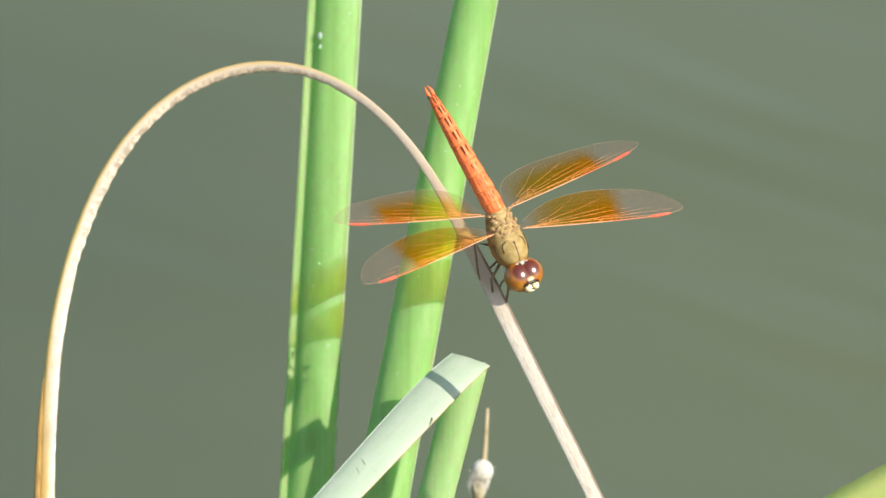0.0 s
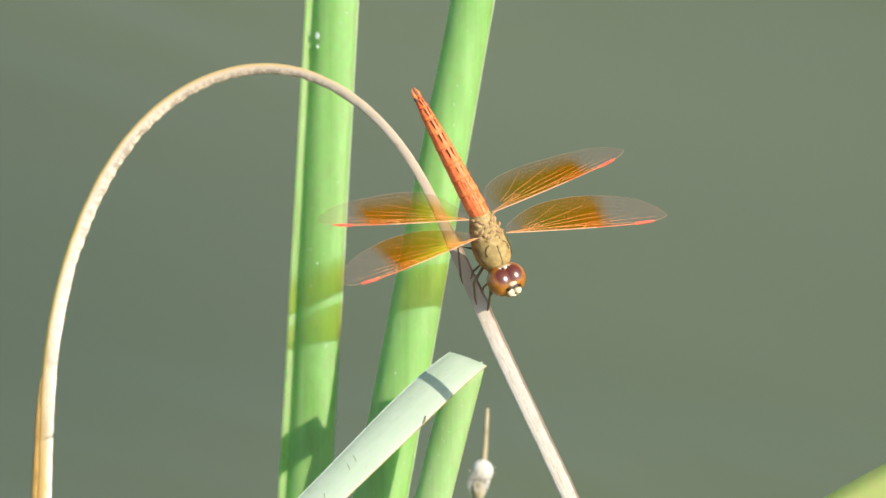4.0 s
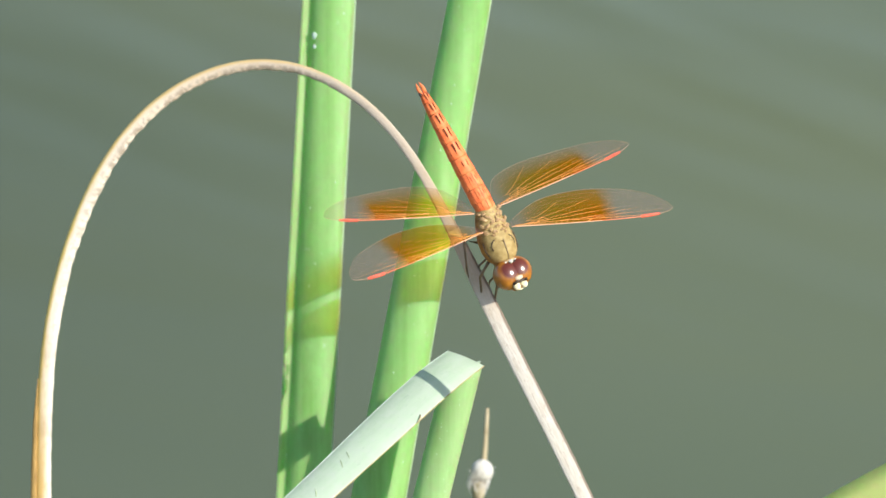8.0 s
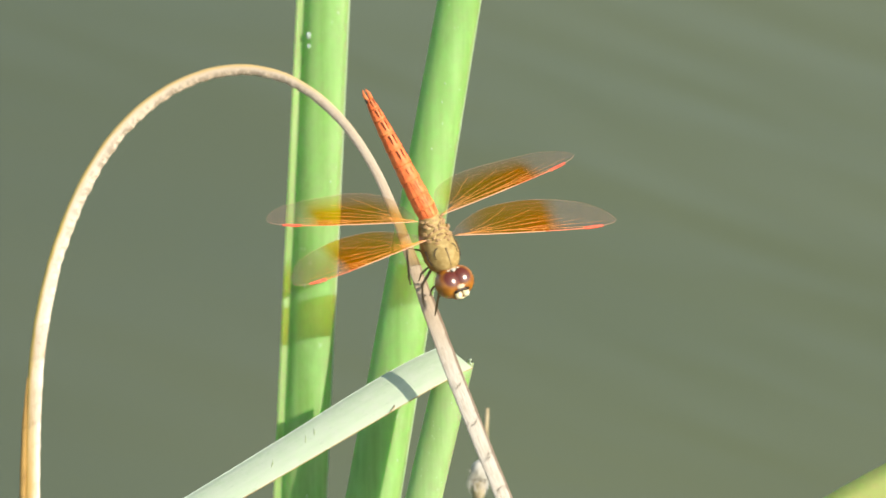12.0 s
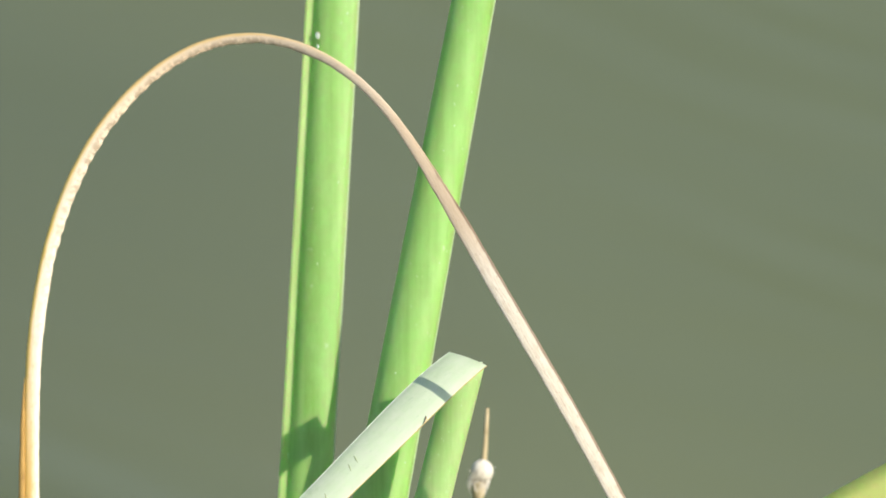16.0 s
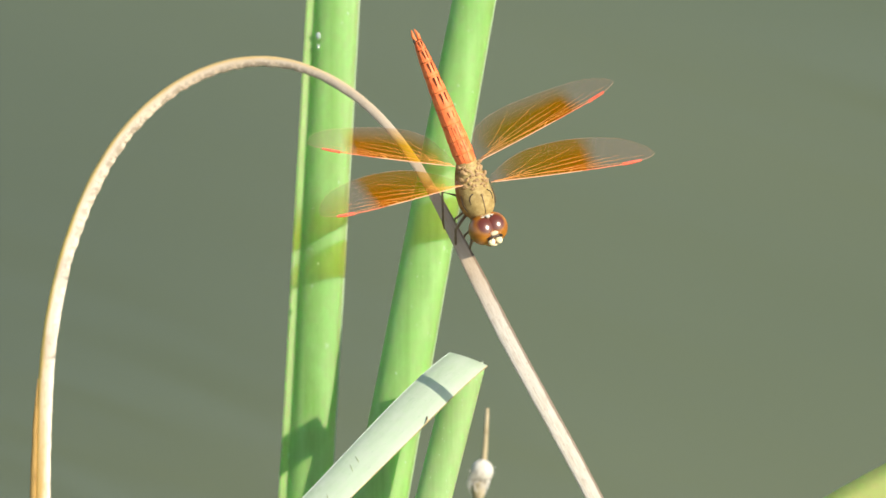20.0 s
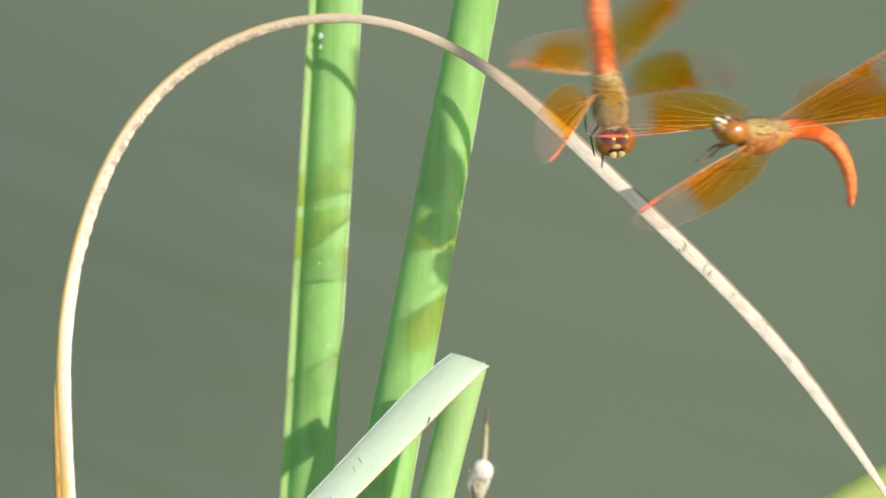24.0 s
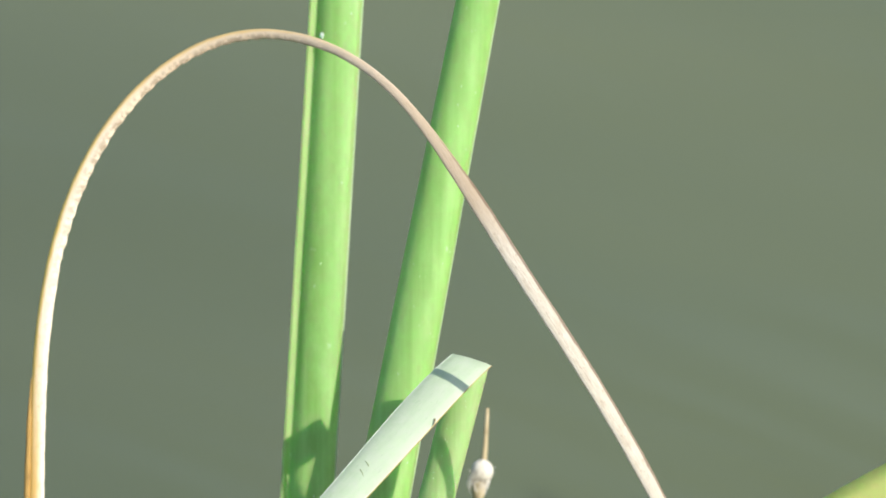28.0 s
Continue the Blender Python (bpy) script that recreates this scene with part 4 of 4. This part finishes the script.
BENDS_D = [(18.5, -19.6, -2.1, -3.2, 0.9, -0.9, -2.2), (19, -16.1, -1.9, -2.3, 0.3, -1.0, -2.0), (19.5, -15.5, -1.9, -2.6, 0.5, -1.0, -2.1), (20, -15.6, -1.5, -2.2, 0.4, -0.9, -2.1), (20.5, -14.4, -2.8, -3.2, 0.5, -1.1, -1.9),
           (21, -12.1, -7.2, 1.8, 1.7, 0.7, -1.7), (21.5, -12.1, -7.1, 1.8, 1.7, 0.7, -1.7), (23.5, -1.8, -11.2, 6.7, 5.0, 1.0, -3.5), (23.7, -1.6, -1.9, 1.0, 4.1, -0.6, -0.4), (23.8, 19.1, -10.3, -6.7, -4.1, 0.5, 0.5),
           (23.9, 39.4, -7.7, -1.8, -1.9, -1.8, -1.4), (24, 44.6, -5.9, 0.9, 0.2, -4.6, -0.3), (24.1, 36.1, 2.3, -5.9, 1.8, 6.1, -0.6), (24.3, 41.7, -0.8, -6.7, -0.6, -1.7, -0.1)]
BENDS_E = [(24.4, 27.9, 3.5, 1.0, 1.1, -0.3, -0.1), (24.5, 19.6, -3.9, 1.2, -6.5, 1.3, 0.3), (24.6, 10.6, 0.9, 10.6, -0.4, 0.4, 3.0), (24.7, -5.6, 4.7, 4.2, -2.3, 0.4, 0.1), (24.8, -4.7, 8.1, 9.2, 0.8, -0.1, -0.2),
           (24.9, 0.5, 6.2, 6.1, -1.1, 0.2, -0.0), (25, 11.8, -1.3, 8.6, -2.0, -0.2, -2.1), (25.2, 17.3, -2.7, 6.8, -1.7, 0.0, -2.0), (25.5, 8.8, 1.5, 7.0, 0.6, 0.6, -1.8), (26, 11.2, 0.9, 6.8, -1.1, 0.7, -0.9),
           (26.5, 2.3, 6.0, 4.7, -0.9, 0.5, -1.5), (27, 3.9, 8.2, 1.5, -2.3, -0.2, -1.7), (27.5, 5.2, 7.7, 2.4, -2.8, 0.3, -1.9), (28, 3.3, 7.3, 2.2, -1.9, 1.0, -2.2)]
BENDS = BENDS_A + BENDS_B + BENDS_C + BENDS_D + BENDS_E
# Sway of the reeds in the breeze: seconds and millimetres at their upper part.
BREEZE = [(0, 0), (0.5, -0.15), (2, -0.15), (3, -0.22), (3.5, -0.37), (5.5, -0.37), (6, -0.45), (6.5, -0.52), (7, -0.6), (8, -0.75), (8.5, -0.72),
          (9, -0.62), (9.5, -0.82), (10, -0.98), (10.5, -1.28), (11, -1.5), (11.5, -1.05), (12, -1.5), (12.5, -1.42), (13, -0.98), (13.5, -0.82),
          (15.5, -0.37), (16, -0.3), (16.5, -0.5), (17, -0.37), (18, -0.22), (20, -0.22), (21.5, -0.15), (23.5, 0.07), (25, 0.07), (26, 0), (27, 0.12),
          (27.5, -0.05), (28, 0.22)]
# The broken reed: seconds, millimetres at the fold, degrees by which the flap swings.
FLAPPING = [(0, 0, 0), (1, -0.1, 0.7), (2, -0.1, 1.0), (3, -0.22, 1.7), (3.5, -0.3, 2.0), (5.5, -0.5, 4.0), (6, -0.45, 3.2), (7, -0.45, 3.8), (7.5, -0.6, 5.2),
            (8, -0.7, 4.6), (8.5, -0.9, 5.8), (9, -0.9, 6.4), (9.5, -0.95, 5.4), (10, -1.15, 8.6), (10.5, -1.55, 11.6), (11, -1.8, 15.5), (11.5, -1.35, 7.8),
            (12, -1.85, 17.5), (12.3, -1.9, 16.6), (12.6, -2.0, 20.0), (12.8, -1.6, 16.5), (13, -1.1, 9.0), (13.2, -0.85, 5.5), (13.5, -0.75, 5.8), (15.5, -0.3, 1.6), (16, -0.4, 2.2),
            (17, -0.3, 1.9), (20, -0.3, 1.8), (21.5, -0.1, 0.5), (23.5, -0.08, 1.3), (25, -0.08, 0.8), (26, -0.08, 1.4), (27, 0, 0.4), (27.5, -0.08, 1.0), (28, 0.15, -1.0)]
# Wings at rest, degrees: direction, lift and pitch of fore right, hind right, fore left, hind left.
FOLDED = {"early": ((-15.9, 0.5, -36), (1.9, -3.5, -50), (180.4, 17.6, -40), (163.0, 4.5, -45)), "landed": ((-10.8, 4.2, -27), (12.2, 9.4, -30), (173.8, 23.5, -31), (148.4, 17.2, -37)),
          "settled": ((-8.0, 4.5, -36), (11.0, 5.5, -44), (178.0, 15.0, -37), (157.0, 7.0, -42)), "calm": ((-8.9, 4.9, -37.5), (11.1, 5.8, -46.5), (177.6, 14.6, -37), (158.0, 6.0, -43)),
          "wary": ((-24.9, 4.2, -50), (5.6, 13.1, -53), (189.9, 10.2, -55), (156.4, 6.2, -46)), "alert": ((-26.2, -5.8, -43), (-2.2, 0.1, -43.5), (201.5, 10.8, -44.6), (182.5, 2.9, -49.5))}
# The dragonfly on its perch: seconds, place in millimetres, turn of the body, swing of the abdomen against it, and roll.
PERCHED = [
    (0, 8.19, 2.17, 22.6, 7.7, 22), (0.5, 8.43, 2.18, 22.5, 7.7, 22), (1, 8.65, 2.40, 22.6, 7.7, 22), (1.5, 8.55, 2.29, 22.5, 7.7, 22), (2, 7.76, 2.07, 22.2, 7.7, 22), (2.5, 7.55, 1.95, 22.0, 7.7, 22),
    (3, 7.01, 2.09, 21.8, 7.7, 22), (3.5, 5.80, 1.53, 21.2, 7.7, 22), (5.5, 7.10, 2.19, 22.0, 7.7, 22), (6, 6.75, 2.07, 22.0, 7.7, 22), (6.5, 7.01, 1.97, 21.8, 7.7, 22), (7, 6.99, 1.96, 21.9, 7.7, 22),
    (7.5, 6.88, 2.19, 21.9, 7.7, 22), (8, 6.78, 2.43, 21.8, 7.7, 22), (8.5, 5.78, 1.98, 21.4, 7.7, 22), (9, 4.24, 1.66, 20.7, 7.6, 22), (9.5, 4.03, 1.79, 20.5, 7.6, 22), (10, 1.99, 1.45, 20.3, 7.6, 22),
    (10.5, 1.36, 1.66, 20.8, 7.6, 22), (11, 2.00, 1.87, 21.3, 7.7, 22), (11.5, 4.23, 1.96, 21.9, 7.7, 22), (12, -0.79, 1.33, 20.5, 7.6, 22), (12.4, -4.82, 0.83, 22.5, 7.7, 22), (12.6, -8.87, -2.13, 23.0, 0.0, 10),
    (12.63, -14.00, -2.00, -20.0, 0.0, 10), (12.67, -32.00, -2.50, -60.0, 0.0, 0), (12.7, -50.00, -2.90, -80.0, 0.0, 0), (12.77, -95.00, -2.00, -85.0, 0.0, 0), (12.9, -170.00, 10.00, -60.0, 0.0, 0), (14.3, -230.00, 40.00, 10.0, 0.0, 0),
    (15.8, -150.00, 35.00, 70.0, 0.0, 0), (16, -85.00, 28.00, 66.0, 0.0, 0), (16.1, -51.00, 17.50, 64.0, 0.0, 0), (16.2, -17.25, 7.45, 67.7, 0.0, 0), (16.3, -5.31, 6.47, 63.8, 0.0, 10), (16.4, -2.04, 11.02, 43.6, 0.0, 10),
    (16.5, 2.75, 8.01, 16.0, -1.7, 22), (16.6, -0.03, 5.23, 15.9, -6.5, 22), (16.7, 0.27, 4.33, 15.9, -7.9, 22), (16.8, 1.78, 5.54, 15.8, -7.0, 22), (17, 4.83, 9.14, 15.7, -4.4, 22), (17.5, 3.39, 6.83, 16.2, -3.5, 22),
    (18, 4.35, 9.11, 17.3, 5.2, 22), (18.5, 3.43, 7.61, 17.3, 3.4, 22), (19, 3.66, 8.31, 17.3, 4.7, 22), (19.5, 4.24, 8.42, 17.3, 5.2, 22), (20, 4.01, 8.53, 17.3, 5.6, 22), (20.5, 4.74, 8.28, 18.0, 4.9, 22),
    (21, 3.65, 8.64, 20.5, -6.3, 22), (21.5, 4.52, 8.70, 18.6, -9.1, 22), (23.5, 8.25, 10.16, 16.7, -17.8, 22), (23.7, 8.97, 9.85, 17.0, -17.8, 22)]
WINGS = ("fr", "hr", "fl", "hl")
ROLLS = ((0, 50), (23.7, 50), (23.8, 0), (23.9, -40), (24.0, -50), (24.2, -40), (24.6, 0), (28, 0))


# How far towards the bank the body sits, in millimetres; after its return it sits higher on the leaf, farther back.
SITS = ((0, 32.1), (12.5, 32.1), (13, 33.8), (16.2, 33.8), (16.5, 29.2), (23.7, 28.8))


def fly(u, v, turn, w=33.8, nod=0.0, roll=0.0):
    return LEAN @ Matrix.Translation(spot(u, v, w)) @ pose(0, 0, 0, 0, 0, turn) @ pose(0, 0, 0, nod, roll, 0)


def rest(state, t, rows, pair="fh"):
    for key, (angle, lift, pitch) in zip(WINGS, FOLDED[state]):
        if key[0] in pair:
            rows[key].append((t, wing_pose(key, angle, lift, pitch)))


# In the tussle: direction and slope of fore right, hind right, fore left, hind left, and the body's turn and roll.
TUSSLE = {"owner": (((7, 48), (47, 35), (237, 60), (172, 58)), 8, 0), "rival": (((211, 12), (8, 20), (186, 4), (32, 10)), 336, -50)}
NODS = ((0, 0), (23.8, 0), (24.0, -70), (24.3, 0), (28, 0))


def beat(t0, t1, rows, who):
    """Wing beats, one stroke in each thirtieth of a second; the hind pair trails the fore pair."""
    n0, n1 = round(t0 * FPS), round(t1 * FPS)
    for n in range(n0, n1 + 1):
        if abs(n - 24 * FPS) <= 1:
            ways, turn, roll = TUSSLE[who]
            for key, (way, out) in zip(WINGS, ways):
                rows[key].append((n / FPS, wing_toward(key, way, out + 4 * (n - 24 * FPS), turn, roll, -70.0 if who == "rival" else 0.0)))
            continue
        up = 1 if n % 2 else -1
        for key in WINGS:
            way = up if key[0] == "f" else -up
            angle = {"fr": -8, "hr": 14, "fl": 188, "hl": 166}[key]
            rows[key].append((n / FPS, wing_pose(key, angle, 12 + 26 * way, 14 + 24 * way)))


def motions():
    walk(water, [(t, Matrix.Translation((0.030 * t, -0.022 * t, WATER))) for t in (0, 7, 14, 21, 28)])
    # reeds turn about their feet
    for reed, gusts in ((reed_tall, ((0, 0), (28, 0))), (reed_lean, ((0, 0), (9.5, 0), (10, -0.3), (10.5, -0.15), (11, 0), (11.5, 0), (12, -0.55), (12.5, -0.5), (13, 0), (28, 0)))):
        home = reed.matrix_basis.copy()
        walk(reed, [(t, home @ pose(0, 0, 0, 0, 0, -math.degrees(math.atan((x + between(gusts, t)) / 133.0)))) for t, x in BREEZE])
    home, hang = broken_reed.matrix_basis.copy(), flap.matrix_basis.copy()
    walk(broken_reed, [(t, home @ pose(0, 0, 0, 0, 0, -math.degrees(math.atan(x / 91.0)))) for t, x, a in FLAPPING])
    walk(flap, [(t, hang @ pose(0, 0, 0, 0, 0, -1.17 * a)) for t, x, a in FLAPPING])
    # the dry leaf bends and springs back
    shapes = [(row[0], piece_poses(row[1:])) for row in BENDS]
    for k, piece in enumerate(stem_pieces):
        walk(piece, [(t, poses[k]) for t, poses in shapes])
    # the dragonfly that holds the perch
    walk(owner, [(t, fly(u, v, a, between(SITS, t), 0, roll)) for t, u, v, a, swing, roll in PERCHED]
        + [(23.8, fly(8.6, 7.2, 42.0, 29, 0, 10)), (23.9, fly(15.8, 14.6, 45.0, 29)), (24.0, fly(22.0, 20.5, 8.0, 29)), (24.1, fly(26.8, 15.6, -14.0, 28, 10, 18)),
           (24.2, fly(26.0, 18.0, 14.0, 29, 8, 20)), (24.3, fly(50.5, 9.0, 18.0, 42)), (24.4, fly(74.0, 3.0, 30.0, 46)), (24.6, fly(130.0, 10.0, 60.0, 50)), (28.0, fly(240.0, 60.0, 60.0, 50))])
    swings = [(t, pose(0, WAIST * MM, 0, 0, 0, swing)) for t, u, v, a, swing, roll in PERCHED]
    walk(owner_wings["abdomen"], swings + [(t, pose(0, WAIST * MM, 0)) for t in (23.9, 28.0)])
    rows = {k: [] for k in WINGS}
    for t in (0.0, 12.5):
        rest("early", t, rows)
    for t in (12.6, 16.5):
        for key, a in zip(WINGS, (-12, 8, 170, 156)):
            rows[key].append((t, wing_pose(key, a, 14, 62 if key[1] == "r" else 62)))
        if t < 13:
            beat(12.64, 12.84, rows, "owner"), beat(15.9, 16.44, rows, "owner")
    rest("landed", 16.6, rows), rest("landed", 17.3, rows)
    rest("settled", 17.9, rows), rest("calm", 20.0, rows), rest("calm", 20.8, rows), rest("wary", 21.0, rows)
    rest("alert", 21.3, rows, "f"), rest("alert", 21.4, rows, "h"), rest("alert", 23.68, rows)
    beat(23.74, 24.74, rows, "owner")
    rest("alert", 28.0, rows)
    for key in WINGS:
        walk(owner_wings[key], rows[key])
    # the rival flies in from the side, scuffles and leaves
    walk(rival, [(t, fly(u, v, a, w, between(NODS, t), between(ROLLS, t))) for t, u, v, a, w in (
        (0.0, -240, 40, 60, 34), (20.0, -240, 30, 80, 34), (21.2, -150, 10, 88, 34), (21.4, -74, 3, 92, 34), (21.5, -52.0, 2.6, 95, 34), (21.7, -36, 5, 96, 34), (22.2, -27, 9, 92, 34), (22.8, -30, 12, 98, 34),
        (23.3, -24, 11, 104, 34), (23.5, -18.6, 12.6, 104, 34), (23.6, -9.8, 23.4, 97, 36), (23.7, 6.0, 11.4, 114, 38), (23.8, 17.5, 15.0, 178, 39), (23.9, 27.2, 12.8, 265, 39),
        (24.0, 42.9, 15.6, 336, 39), (24.1, 44.3, 5.2, 288, 40), (24.2, 39.0, -6.0, 240, 40), (24.3, 66.0, -8.0, 170, 42), (24.4, 62.5, -1.0, 110, 40), (24.5, 53.5, 14.4, 62, 40),
        (24.6, 50.5, 24.5, 18, 40), (24.7, 53.0, 48.0, 10, 40), (25.0, 70.0, 120.0, 10, 40), (28.0, 200.0, 260.0, 10, 40))])
    rows = {k: [] for k in WINGS}
    for key, a in zip(WINGS, (-8, 14, 188, 166)):
        rows[key].append((0.0, wing_pose(key, a)))
    beat(21.3, 24.8, rows, "rival")
    for key, a in zip(WINGS, (-8, 14, 188, 166)):
        rows[key].append((28.0, wing_pose(key, a)))
    for key in WINGS:
        walk(rival_wings[key], rows[key])


motions()
